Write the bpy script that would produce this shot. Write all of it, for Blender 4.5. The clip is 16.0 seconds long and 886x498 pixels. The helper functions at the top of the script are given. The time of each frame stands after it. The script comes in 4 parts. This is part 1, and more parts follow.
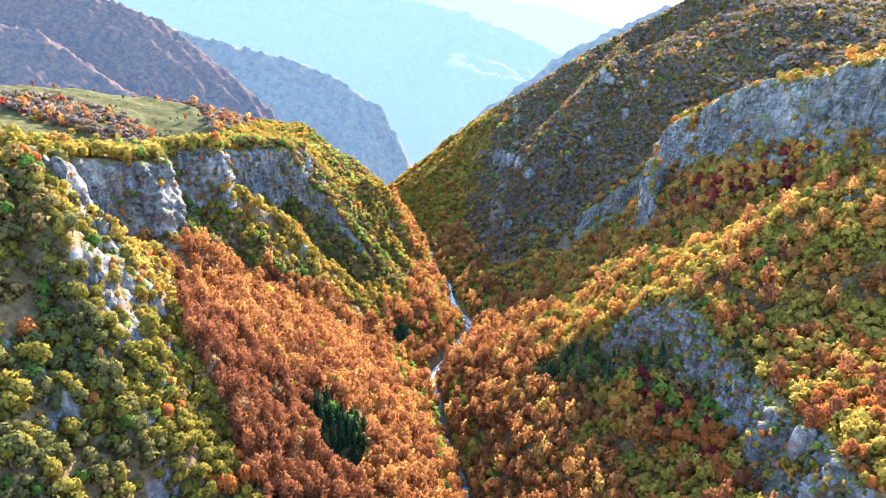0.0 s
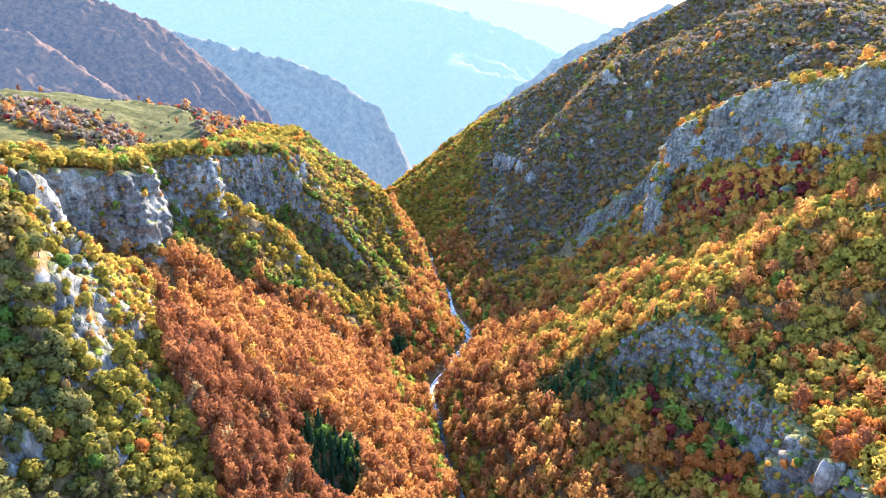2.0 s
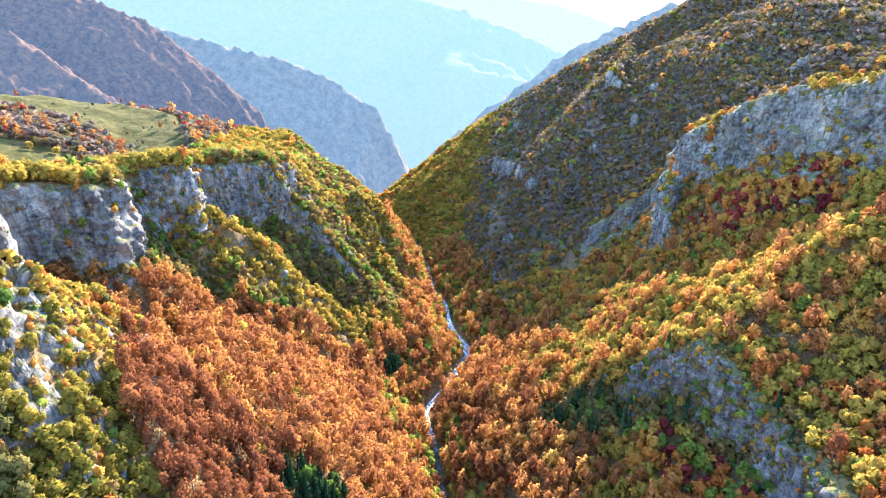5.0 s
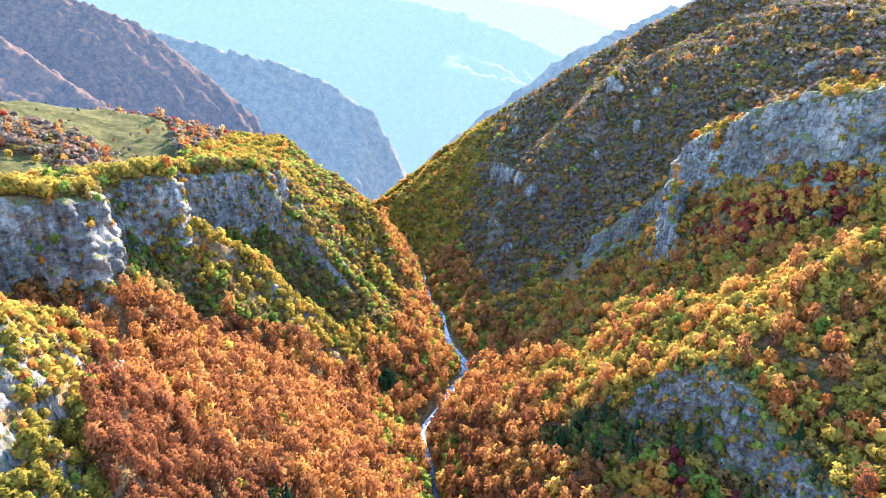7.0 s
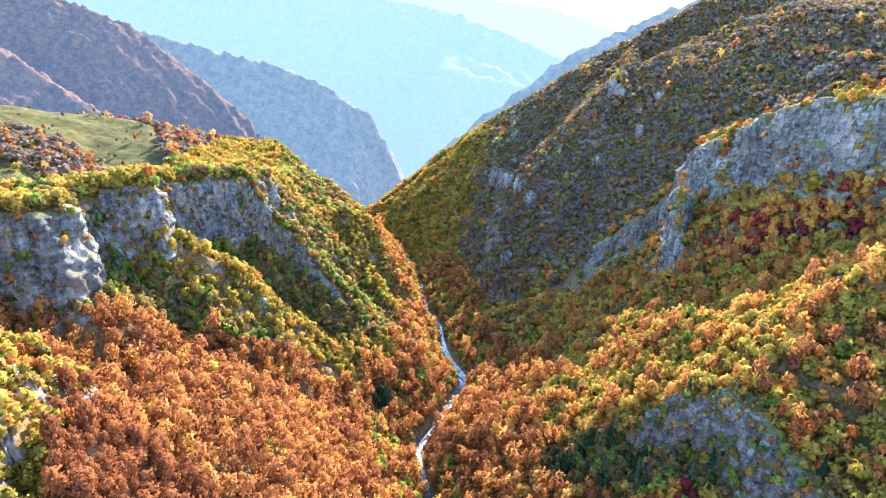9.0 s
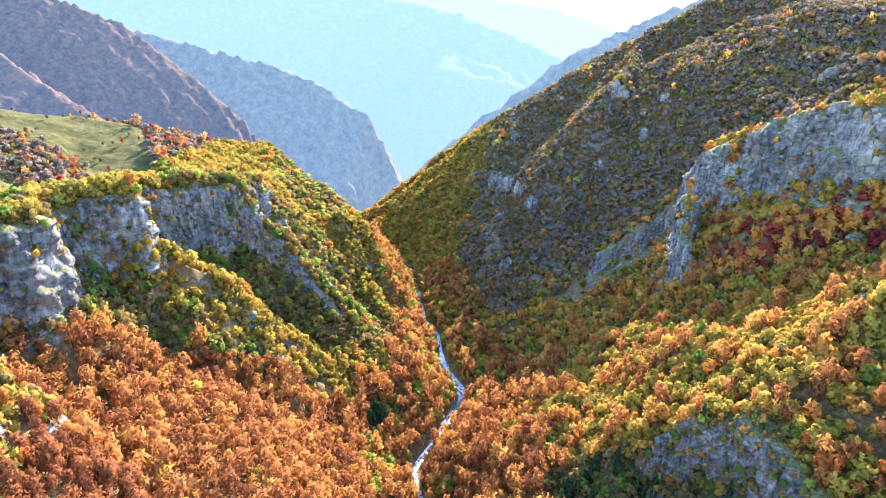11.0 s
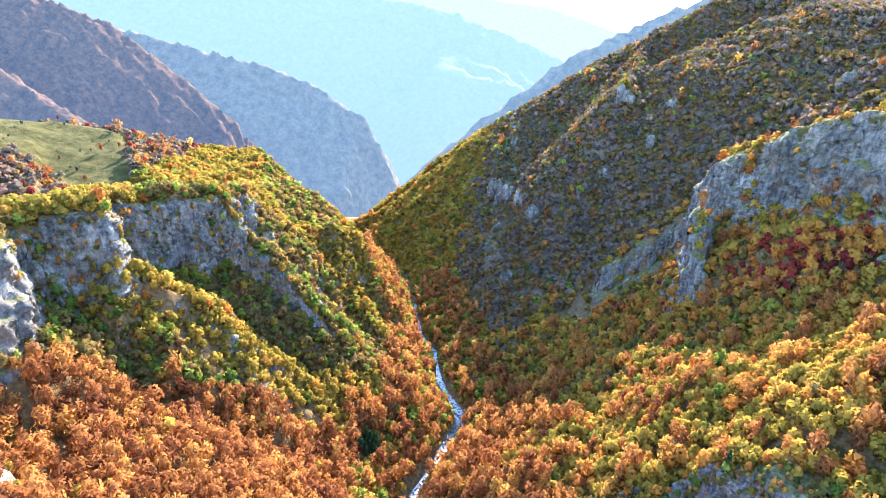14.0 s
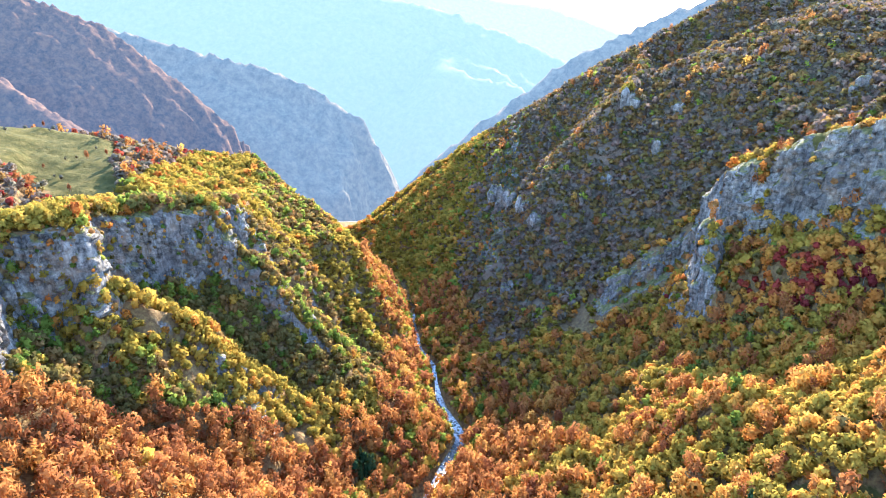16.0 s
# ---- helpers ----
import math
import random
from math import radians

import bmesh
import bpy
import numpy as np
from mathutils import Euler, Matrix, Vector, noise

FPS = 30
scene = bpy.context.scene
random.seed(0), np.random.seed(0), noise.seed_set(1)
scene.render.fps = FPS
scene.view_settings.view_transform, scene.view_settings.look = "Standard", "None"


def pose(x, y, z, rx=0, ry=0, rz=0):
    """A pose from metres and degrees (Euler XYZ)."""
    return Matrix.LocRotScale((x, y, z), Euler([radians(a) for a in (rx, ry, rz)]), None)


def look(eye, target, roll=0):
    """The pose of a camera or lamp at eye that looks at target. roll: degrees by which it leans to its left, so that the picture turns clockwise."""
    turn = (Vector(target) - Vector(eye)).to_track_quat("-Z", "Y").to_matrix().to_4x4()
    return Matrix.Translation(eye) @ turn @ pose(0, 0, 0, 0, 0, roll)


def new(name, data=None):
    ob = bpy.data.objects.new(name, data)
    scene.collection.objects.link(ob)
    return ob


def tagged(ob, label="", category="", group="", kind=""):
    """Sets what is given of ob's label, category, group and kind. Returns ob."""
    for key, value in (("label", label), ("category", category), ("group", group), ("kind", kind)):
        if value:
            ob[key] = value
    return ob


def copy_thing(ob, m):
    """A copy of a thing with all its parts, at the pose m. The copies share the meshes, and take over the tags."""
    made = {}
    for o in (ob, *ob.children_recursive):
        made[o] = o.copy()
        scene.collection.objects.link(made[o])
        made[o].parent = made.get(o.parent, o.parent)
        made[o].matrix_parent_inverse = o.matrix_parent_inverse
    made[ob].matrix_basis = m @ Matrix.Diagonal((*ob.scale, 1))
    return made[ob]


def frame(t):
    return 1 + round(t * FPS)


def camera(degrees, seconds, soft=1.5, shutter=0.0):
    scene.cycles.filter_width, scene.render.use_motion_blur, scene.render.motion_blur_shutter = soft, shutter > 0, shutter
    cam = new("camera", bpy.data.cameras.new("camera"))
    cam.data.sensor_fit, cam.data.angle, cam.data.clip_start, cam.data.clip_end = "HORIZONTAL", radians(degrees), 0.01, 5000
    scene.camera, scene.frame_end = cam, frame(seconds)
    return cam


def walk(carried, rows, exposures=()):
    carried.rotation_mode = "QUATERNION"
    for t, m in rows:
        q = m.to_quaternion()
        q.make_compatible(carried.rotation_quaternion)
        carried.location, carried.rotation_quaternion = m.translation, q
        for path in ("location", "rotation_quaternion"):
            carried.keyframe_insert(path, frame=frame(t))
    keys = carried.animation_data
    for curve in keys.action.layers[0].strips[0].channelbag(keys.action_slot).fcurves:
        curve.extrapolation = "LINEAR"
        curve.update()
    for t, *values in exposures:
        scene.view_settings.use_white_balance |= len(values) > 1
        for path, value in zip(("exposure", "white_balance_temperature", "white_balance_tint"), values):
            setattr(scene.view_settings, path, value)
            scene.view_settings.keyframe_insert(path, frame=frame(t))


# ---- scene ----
import collections

cam = camera(73.1, 16.0, soft=1.0)
METRES, EYE, TILT, LEAN, TURN = 200.0, 368.0, -22.0, 0.0, 0.0
ROWS = [
    (0.0, 0.0, 0.0, 0.0, 0.0, 0.0, -0.0),
    (0.5, 0.0024, 0.029, 0.0121, 0.02, -0.02, 0.06),
    (1.0, 0.0044, 0.0581, 0.0245, 0.03, -0.02, 0.12),
    (1.5, 0.0068, 0.0852, 0.036, 0.04, -0.02, 0.17),
    (2.0, 0.009, 0.1142, 0.0484, 0.05, -0.04, 0.21),
    (2.5, 0.0109, 0.1432, 0.0608, 0.05, -0.07, 0.23),
    (3.0, 0.0129, 0.1722, 0.0737, 0.03, -0.1, 0.23),
    (3.5, 0.0147, 0.2012, 0.0859, -0.01, -0.15, 0.23),
    (4.0, 0.016, 0.2298, 0.0984, -0.04, -0.18, 0.25),
    (6.5, 0.026, 0.3745, 0.1598, -0.23, -0.06, 0.23),
    (7.0, 0.0276, 0.4027, 0.1718, -0.27, 0.02, 0.27),
    (7.5, 0.0292, 0.4307, 0.1841, -0.33, 0.07, 0.28),
    (8.0, 0.0305, 0.4592, 0.1962, -0.38, 0.09, 0.29),
    (8.5, 0.0322, 0.4882, 0.2079, -0.42, 0.11, 0.27),
    (9.0, 0.0337, 0.5174, 0.2194, -0.46, 0.12, 0.3),
    (11.5, 0.0394, 0.6618, 0.2769, -0.62, 0.06, 0.23),
    (12.0, 0.0412, 0.6906, 0.2889, -0.64, 0.04, 0.22),
    (12.5, 0.0422, 0.7194, 0.3013, -0.69, 0.03, 0.2),
    (13.0, 0.0436, 0.7482, 0.3133, -0.72, 0.04, 0.18),
    (13.5, 0.0451, 0.7768, 0.3255, -0.75, 0.05, 0.18),
    (14.0, 0.0469, 0.8057, 0.3381, -0.77, 0.06, 0.2),
    (14.5, 0.049, 0.8341, 0.3514, -0.76, 0.05, 0.21),
    (15.0, 0.0515, 0.8626, 0.3643, -0.75, 0.04, 0.23),
    (15.5, 0.0534, 0.8911, 0.3771, -0.77, 0.07, 0.27),
    (16.0, 0.0562, 0.9191, 0.3894, -0.75, 0.12, 0.29),
]
walk(cam, [(t, pose(0, 0, EYE, TILT, LEAN, TURN) @ pose(METRES * x, METRES * y, METRES * z, 90 + pitch, roll, yaw)) for t, x, y, z, yaw, pitch, roll in ROWS],
     exposures=[(0.0, 2.65, 4900, 14), (16.0, 2.65, 4900, 14)])

# ---------------------------------------------------------------- light
SUN_HEIGHT, SUN_TURN = 25.0, 17.0  # degrees above the horizon, and east of the valley's axis
world = bpy.data.worlds.new("sky")
scene.world = world
world.use_nodes = True
wn = world.node_tree.nodes
sky = wn.new("ShaderNodeTexSky")
sky.sky_type, sky.sun_disc = "NISHITA", False
sky.sun_elevation, sky.sun_rotation = radians(SUN_HEIGHT), radians(SUN_TURN)
sky.altitude, sky.air_density, sky.dust_density, sky.ozone_density = 900, 1.4, 1.2, 1.5
world.node_tree.links.new(sky.outputs[0], wn["Background"].inputs[0])
wn["Background"].inputs[1].default_value = 0.145

sun = new("sun", bpy.data.lights.new("sun", "SUN"))
sun.data.energy, sun.data.angle, sun.data.color = 4.4, radians(0.6), (1.0, 0.80, 0.52)
SUN_WAY = Vector((math.sin(radians(SUN_TURN)) * math.cos(radians(SUN_HEIGHT)), math.cos(radians(SUN_TURN)) * math.cos(radians(SUN_HEIGHT)), math.sin(radians(SUN_HEIGHT))))
sun.matrix_world = look(SUN_WAY * 500, (0, 0, 0))

# ---------------------------------------------------------------- materials
def material(name):
    m = bpy.data.materials.new(name)
    m.use_nodes = True
    n, l = m.node_tree.nodes, m.node_tree.links
    n.clear()
    out = n.new("ShaderNodeOutputMaterial")
    return m, n, l, out


def ramp(n, l, fac, stops):
    r = n.new("ShaderNodeValToRGB")
    e = r.color_ramp.elements
    while len(e) < len(stops):
        e.new(0.5)
    for el, (p, c) in zip(e, stops):
        el.position, el.color = p, (*c, 1)
    l.new(fac, r.inputs[0])
    return r.outputs[0]


def noise_tex(n, l, scale, detail=4.0, rough=0.55, stretch=None):
    geo = n.new("ShaderNodeNewGeometry")
    src = geo.outputs["Position"]
    if stretch:
        mp = n.new("ShaderNodeMapping")
        mp.inputs["Scale"].default_value = stretch
        l.new(src, mp.inputs[0])
        src = mp.outputs[0]
    t = n.new("ShaderNodeTexNoise")
    t.inputs["Scale"].default_value, t.inputs["Detail"].default_value, t.inputs["Roughness"].default_value = scale, detail, rough
    l.new(src, t.inputs["Vector"])
    return t.outputs[0]


def noise_colour(n, l, scale):
    geo, t, up = n.new("ShaderNodeNewGeometry"), n.new("ShaderNodeTexNoise"), n.new("ShaderNodeVectorMath")
    t.inputs["Scale"].default_value = scale
    up.operation = "SCALE"
    up.inputs["Scale"].default_value = 12.0
    l.new(geo.outputs["Position"], t.inputs["Vector"]), l.new(t.outputs["Color"], up.inputs[0])
    return up.outputs[0]


def mix(n, l, fac, a, b, kind="MIX"):
    m = n.new("ShaderNodeMix")
    m.data_type, m.blend_type = "RGBA", kind
    if isinstance(fac, float):
        m.inputs[0].default_value = fac
    else:
        l.new(fac, m.inputs[0])
    for k, v in ((6, a), (7, b)):
        if isinstance(v, tuple):
            m.inputs[k].default_value = (*v, 1)
        else:
            l.new(v, m.inputs[k])
    return m.outputs[2]


def calc(n, l, op, a, b=0.0, c=None, clamp=False):
    m = n.new("ShaderNodeMath")
    m.operation, m.use_clamp = op, clamp
    for k, v in enumerate((a, b) if c is None else (a, b, c)):
        if isinstance(v, (int, float)):
            m.inputs[k].default_value = v
        else:
            l.new(v, m.inputs[k])
    return m.outputs[0]


def leaf_material(name, stops, through_leaf=0.4, contrast=0.2):
    """Leaves in many hues: each tree, and each spray on it, has its own place on the ramp."""
    m, n, l, out = material(name)
    at, info = n.new("ShaderNodeAttribute"), n.new("ShaderNodeObjectInfo")
    at.attribute_name = "tint"
    v = calc(n, l, "ADD", at.outputs["Fac"], calc(n, l, "MULTIPLY_ADD", info.outputs["Random"], 0.3, -0.15))
    fine = noise_tex(n, l, 0.9, 2.0)
    v = calc(n, l, "ADD", v, calc(n, l, "MULTIPLY_ADD", fine, 0.4, -0.2), clamp=True)
    col = ramp(n, l, v, stops)
    isl = n.new("ShaderNodeNewGeometry")
    col = mix(n, l, contrast, col, ramp(n, l, isl.outputs["Random Per Island"], [(0, (0.25, 0.25, 0.25)), (1, (1, 1, 1))]), "MULTIPLY")
    d, t, mx = n.new("ShaderNodeBsdfDiffuse"), n.new("ShaderNodeBsdfTranslucent"), n.new("ShaderNodeMixShader")
    mx.inputs[0].default_value = through_leaf
    l.new(col, d.inputs[0]), l.new(col, t.inputs[0])
    l.new(d.outputs[0], mx.inputs[1]), l.new(t.outputs[0], mx.inputs[2]), l.new(mx.outputs[0], out.inputs[0])
    return m


LEAF = {
    "beech": leaf_material("rust_leaves", [(0, (0.27, 0.10, 0.04)), (0.35, (0.46, 0.19, 0.055)), (0.7, (0.60, 0.29, 0.065)), (1, (0.70, 0.47, 0.08))], 0.46),
    "hornbeam": leaf_material("yellow_leaves", [(0, (0.29, 0.225, 0.032)), (0.4, (0.43, 0.305, 0.042)), (0.75, (0.56, 0.37, 0.055)), (1, (0.60, 0.32, 0.055))], 0.42),
    "maple": leaf_material("orange_leaves", [(0, (0.56, 0.19, 0.04)), (0.5, (0.66, 0.30, 0.05)), (1, (0.70, 0.41, 0.07))], 0.45),
    "cherry": leaf_material("crimson_leaves", [(0, (0.26, 0.045, 0.04)), (0.6, (0.42, 0.075, 0.045)), (1, (0.55, 0.17, 0.05))], 0.4),
    "ash": leaf_material("green_leaves", [(0, (0.13, 0.19, 0.03)), (0.5, (0.27, 0.32, 0.045)), (1, (0.48, 0.48, 0.07))], 0.45),
    "oak": leaf_material("brown_leaves", [(0, (0.17, 0.15, 0.04)), (0.5, (0.28, 0.19, 0.055)), (1, (0.40, 0.20, 0.07))], 0.4, 0.12),
    "bare": leaf_material("bare_twigs", [(0, (0.20, 0.175, 0.11)), (0.5, (0.26, 0.19, 0.135)), (1, (0.33, 0.195, 0.14))], 0.35, 0.1),
    "spruce": leaf_material("needles", [(0, (0.03, 0.06, 0.025)), (1, (0.08, 0.12, 0.04))], 0.2),
}


def bark_material():
    m, n, l, out = material("grey_bark")
    col = ramp(n, l, noise_tex(n, l, 1.5, 4), [(0.3, (0.10, 0.08, 0.065)), (0.7, (0.30, 0.26, 0.22))])
    d = n.new("ShaderNodeBsdfDiffuse")
    l.new(col, d.inputs[0]), l.new(d.outputs[0], out.inputs[0])
    return m


BARK = bark_material()


def rock_nodes(n, l):
    """Grey limestone: pale and dark streaks down the face, bedding, cracks, ochre stains."""
    streak = noise_tex(n, l, 0.22, 12, 0.72, (1, 1, 0.34))
    beds = noise_tex(n, l, 0.35, 10, 0.72, (0.5, 0.5, 1.1))
    col = ramp(n, l, calc(n, l, "MULTIPLY_ADD", beds, 0.5, calc(n, l, "MULTIPLY", streak, 0.6)),
               [(0.43, (0.062, 0.055, 0.048)), (0.50, (0.17, 0.153, 0.13)), (0.57, (0.285, 0.258, 0.22)), (0.67, (0.45, 0.41, 0.35))])
    run = ramp(n, l, noise_tex(n, l, 0.34, 7, 0.65, (1, 1, 0.09)), [(0.36, (0.42, 0.42, 0.44)), (0.56, (1, 1, 1))])  # water marks down the face
    col = mix(n, l, 0.7, col, run, "MULTIPLY")
    crack = n.new("ShaderNodeTexVoronoi")
    crack.feature = "DISTANCE_TO_EDGE"
    crack.inputs["Scale"].default_value = 0.2
    geo, mp = n.new("ShaderNodeNewGeometry"), n.new("ShaderNodeMapping")
    mp.inputs["Scale"].default_value = (1, 1, 0.45)
    bend = mix(n, l, 0.25, geo.outputs["Position"], noise_colour(n, l, 0.15), "ADD")
    l.new(bend, mp.inputs[0]), l.new(mp.outputs[0], crack.inputs["Vector"])
    dark = ramp(n, l, crack.outputs["Distance"], [(0.0, (0.3, 0.3, 0.31)), (0.045, (1, 1, 1))])
    col = mix(n, l, 0.45, col, dark, "MULTIPLY")
    broad = ramp(n, l, noise_tex(n, l, 0.05, 5, 0.6, (1, 1, 0.6)), [(0.38, (0.55, 0.55, 0.57)), (0.62, (1.3, 1.27, 1.2))])
    col = mix(n, l, 0.8, col, broad, "MULTIPLY")
    stain = ramp(n, l, noise_tex(n, l, 0.045, 4, 0.6), [(0.55, (0, 0, 0)), (0.7, (1, 1, 1))])
    return mix(n, l, calc(n, l, "MULTIPLY", stain, 0.45), col, (0.42, 0.30, 0.19)), streak, beds


def ground_material():
    m, n, l, out = material("mountain_ground")
    rock, streak, beds = rock_nodes(n, l)
    litter = ramp(n, l, noise_tex(n, l, 0.35, 6), [(0.3, (0.10, 0.06, 0.025)), (0.5, (0.19, 0.115, 0.045)), (0.7, (0.29, 0.19, 0.065))])
    grass = ramp(n, l, noise_tex(n, l, 0.12, 7, 0.65), [(0.32, (0.055, 0.050, 0.012)), (0.5, (0.095, 0.08, 0.019)), (0.68, (0.155, 0.118, 0.032))])
    at = [n.new("ShaderNodeAttribute") for _ in range(3)]
    at[0].attribute_name, at[1].attribute_name, at[2].attribute_name = "rock", "grass", "leafless"
    edge = noise_tex(n, l, 0.22, 5)
    def mask(a):
        return calc(n, l, "MULTIPLY", calc(n, l, "ADD", calc(n, l, "ADD", a, calc(n, l, "MULTIPLY_ADD", edge, 0.8, -0.4)), -0.42), 6.0, clamp=True)
    grey = ramp(n, l, noise_tex(n, l, 0.3, 6), [(0.3, (0.14, 0.11, 0.075)), (0.7, (0.22, 0.155, 0.105))])
    litter = mix(n, l, at[2].outputs["Fac"], litter, grey)
    col = mix(n, l, mask(at[1].outputs["Fac"]), litter, grass)
    col = mix(n, l, mask(at[0].outputs["Fac"]), col, rock)
    bump = n.new("ShaderNodeBump")
    bump.inputs["Strength"].default_value, bump.inputs["Distance"].default_value = 0.9, 2.0
    l.new(streak, bump.inputs["Height"])
    d = n.new("ShaderNodeBsdfPrincipled")
    d.inputs["Roughness"].default_value, d.inputs["Specular IOR Level"].default_value = 0.95, 0.1
    l.new(col, d.inputs["Base Color"]), l.new(bump.outputs[0], d.inputs["Normal"]), l.new(d.outputs[0], out.inputs[0])
    return m


def cliff_material():
    m, n, l, out = material("grey_limestone")
    rock, streak, beds = rock_nodes(n, l)
    geo, sep = n.new("ShaderNodeNewGeometry"), n.new("ShaderNodeSeparateXYZ")
    l.new(geo.outputs["Normal"], sep.inputs[0])
    turf = calc(n, l, "MULTIPLY", calc(n, l, "ADD", calc(n, l, "ADD", sep.outputs[2], calc(n, l, "MULTIPLY_ADD", noise_tex(n, l, 0.3, 5), 0.7, -0.35)), -0.55), 5.0, clamp=True)
    green = ramp(n, l, noise_tex(n, l, 0.5, 4), [(0.35, (0.10, 0.10, 0.03)), (0.65, (0.24, 0.20, 0.07))])
    col = mix(n, l, turf, rock, green)
    bump = n.new("ShaderNodeBump")
    bump.inputs["Strength"].default_value, bump.inputs["Distance"].default_value = 1.0, 1.4
    l.new(calc(n, l, "ADD", streak, noise_tex(n, l, 0.7, 6, 0.65, (1, 1, 0.6))), bump.inputs["Height"])
    d = n.new("ShaderNodeBsdfPrincipled")
    d.inputs["Roughness"].default_value, d.inputs["Specular IOR Level"].default_value = 0.9, 0.2
    l.new(col, d.inputs["Base Color"]), l.new(bump.outputs[0], d.inputs["Normal"]), l.new(d.outputs[0], out.inputs[0])
    return m


def water_material():
    m, n, l, out = material("stream_water")
    # white patches: foam, and sun glitter painted into the base colour
    foam_glitter = ramp(n, l, noise_tex(n, l, 0.4, 6, 0.75), [(0.43, (0, 0, 0)), (0.52, (1, 1, 1))])
    rapid_glitter = n.new("ShaderNodeAttribute")
    rapid_glitter.attribute_name = "rapid_glitter"
    foam_glitter = calc(n, l, "MULTIPLY", foam_glitter, rapid_glitter.outputs["Fac"])
    bump = n.new("ShaderNodeBump")
    bump.inputs["Strength"].default_value, bump.inputs["Distance"].default_value = 1.0, 0.5
    l.new(noise_tex(n, l, 0.9, 4, 0.7), bump.inputs["Height"])
    d = n.new("ShaderNodeBsdfPrincipled")
    l.new(mix(n, l, foam_glitter, (0.045, 0.06, 0.06), (0.9, 0.9, 0.88)), d.inputs["Base Color"])
    d.inputs["Roughness"].default_value, d.inputs["IOR"].default_value = 0.22, 1.33
    l.new(bump.outputs[0], d.inputs["Normal"]), l.new(d.outputs[0], out.inputs[0])
    return m


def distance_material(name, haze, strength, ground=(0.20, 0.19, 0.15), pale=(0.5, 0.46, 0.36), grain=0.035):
    """A far range of the backdrop: grass and bare woods, with the bright air before them painted on as an even glow."""
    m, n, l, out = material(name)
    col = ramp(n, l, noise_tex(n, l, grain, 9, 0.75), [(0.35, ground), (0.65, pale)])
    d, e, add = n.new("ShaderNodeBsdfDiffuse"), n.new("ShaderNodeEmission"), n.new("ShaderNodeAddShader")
    # the haze is emission of the slope itself; no air scatters it
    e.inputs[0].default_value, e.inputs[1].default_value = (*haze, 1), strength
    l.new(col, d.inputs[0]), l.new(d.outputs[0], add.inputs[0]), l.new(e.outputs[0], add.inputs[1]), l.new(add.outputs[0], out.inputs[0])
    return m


GROUND, CLIFF, WATER = ground_material(), cliff_material(), water_material()
# painted haze glow, faint on the near spurs, strongest on the last crest
HAZE_GLOW_NEAR = distance_material("haze_glow_slopes", (0.36, 0.50, 0.62), 0.088, (0.06, 0.055, 0.04), (0.22, 0.17, 0.10), 0.05)
HAZE_GLOW_WOODS = distance_material("haze_glow_woods", (0.33, 0.48, 0.70), 0.042, (0.04, 0.033, 0.03), (0.19, 0.105, 0.055), 0.09)
HAZE_GLOW_MID = distance_material("paler_haze_glow_slopes", (0.56, 0.72, 0.79), 0.145, (0.11, 0.105, 0.08), (0.16, 0.145, 0.11))
HAZE_GLOW_FAR = distance_material("palest_haze_glow_slopes", (0.72, 0.87, 0.90), 0.195, (0.08, 0.08, 0.07), (0.14, 0.13, 0.1))

# ---------------------------------------------------------------- relief
def fall(*pairs):
    """A flank: metres out from the crest, metres of drop."""
    return np.array(pairs, float)


RIVER = np.array([(30, 150), (24, 330), (16, 402), (3, 445), (-2, 490), (-13, 545), (14, 602), (35, 648), (14, 711), (9, 765),
                  (-8, 806), (-18, 886), (-35, 980), (-70, 1100), (-150, 1400), (-190, 1800), (-150, 2600), (-150, 6000)], float)
FLOOR_Y, FLOOR_Z = (0, 480, 720, 900, 1000, 1300, 1700, 2300, 4000), (-5, 0, 3, 7, 0, -70, -150, -200, -150)

# heights above the stream, at these distances to its west and east, at five stations up the valley
STATION_Y = (150, 380, 580, 760, 1000)
WEST_D = (0, 15, 60, 110, 170, 240, 340, 520)
WEST_Z = ((0, 10, 75, 115, 165, 215, 240, 250),
          (0, 10, 70, 116, 152, 180, 215, 235),
          (0, 6, 35, 75, 120, 165, 215, 225),
          (0, 8, 35, 60, 95, 140, 175, 215),
          (0, 6, 30, 55, 75, 100, 140, 190))
EAST_D = (0, 12, 50, 100, 150, 200, 260, 350, 520)
EAST_Z = ((0, 8, 45, 80, 115, 160, 210, 260, 330),
          (0, 8, 42, 72, 108, 148, 200, 255, 310),
          (0, 6, 25, 60, 95, 130, 172, 235, 300),
          (0, 5, 22, 55, 88, 125, 180, 260, 330),
          (0, 5, 30, 70, 110, 160, 220, 300, 370))

# crests: places along the crest, the flank to its left, the flank to its right, roughness
APRON_TOP = fall((0, 0), (5, 8), (12, 50), (45, 82), (62, 104), (72, 150), (130, 230), (400, 600))
APRON = fall((0, 0), (5, 8), (12, 38), (30, 58), (50, 78), (58, 115), (120, 190), (400, 600))
APRON_LOW = fall((0, 0), (5, 6), (10, 26), (17, 44), (24, 80), (80, 150), (400, 600))
APRON_FOOT = fall((0, 0), (6, 4), (12, 16), (20, 50), (60, 90), (300, 400))
CRAG = fall((0, 0), (5, 6), (13, 62), (40, 88), (120, 200), (400, 600))
WOODED = fall((0, 0), (10, 5), (50, 62), (120, 170), (400, 600))
PROW = fall((0, 0), (4, 8), (8, 36), (12, 64), (40, 86), (120, 200), (400, 600))
SPUR_SIDE = fall((0, 0), (10, 8), (30, 38), (70, 84), (300, 400))
WALL = fall((0, 0), (8, 8), (20, 62), (32, 86), (60, 104), (300, 420))
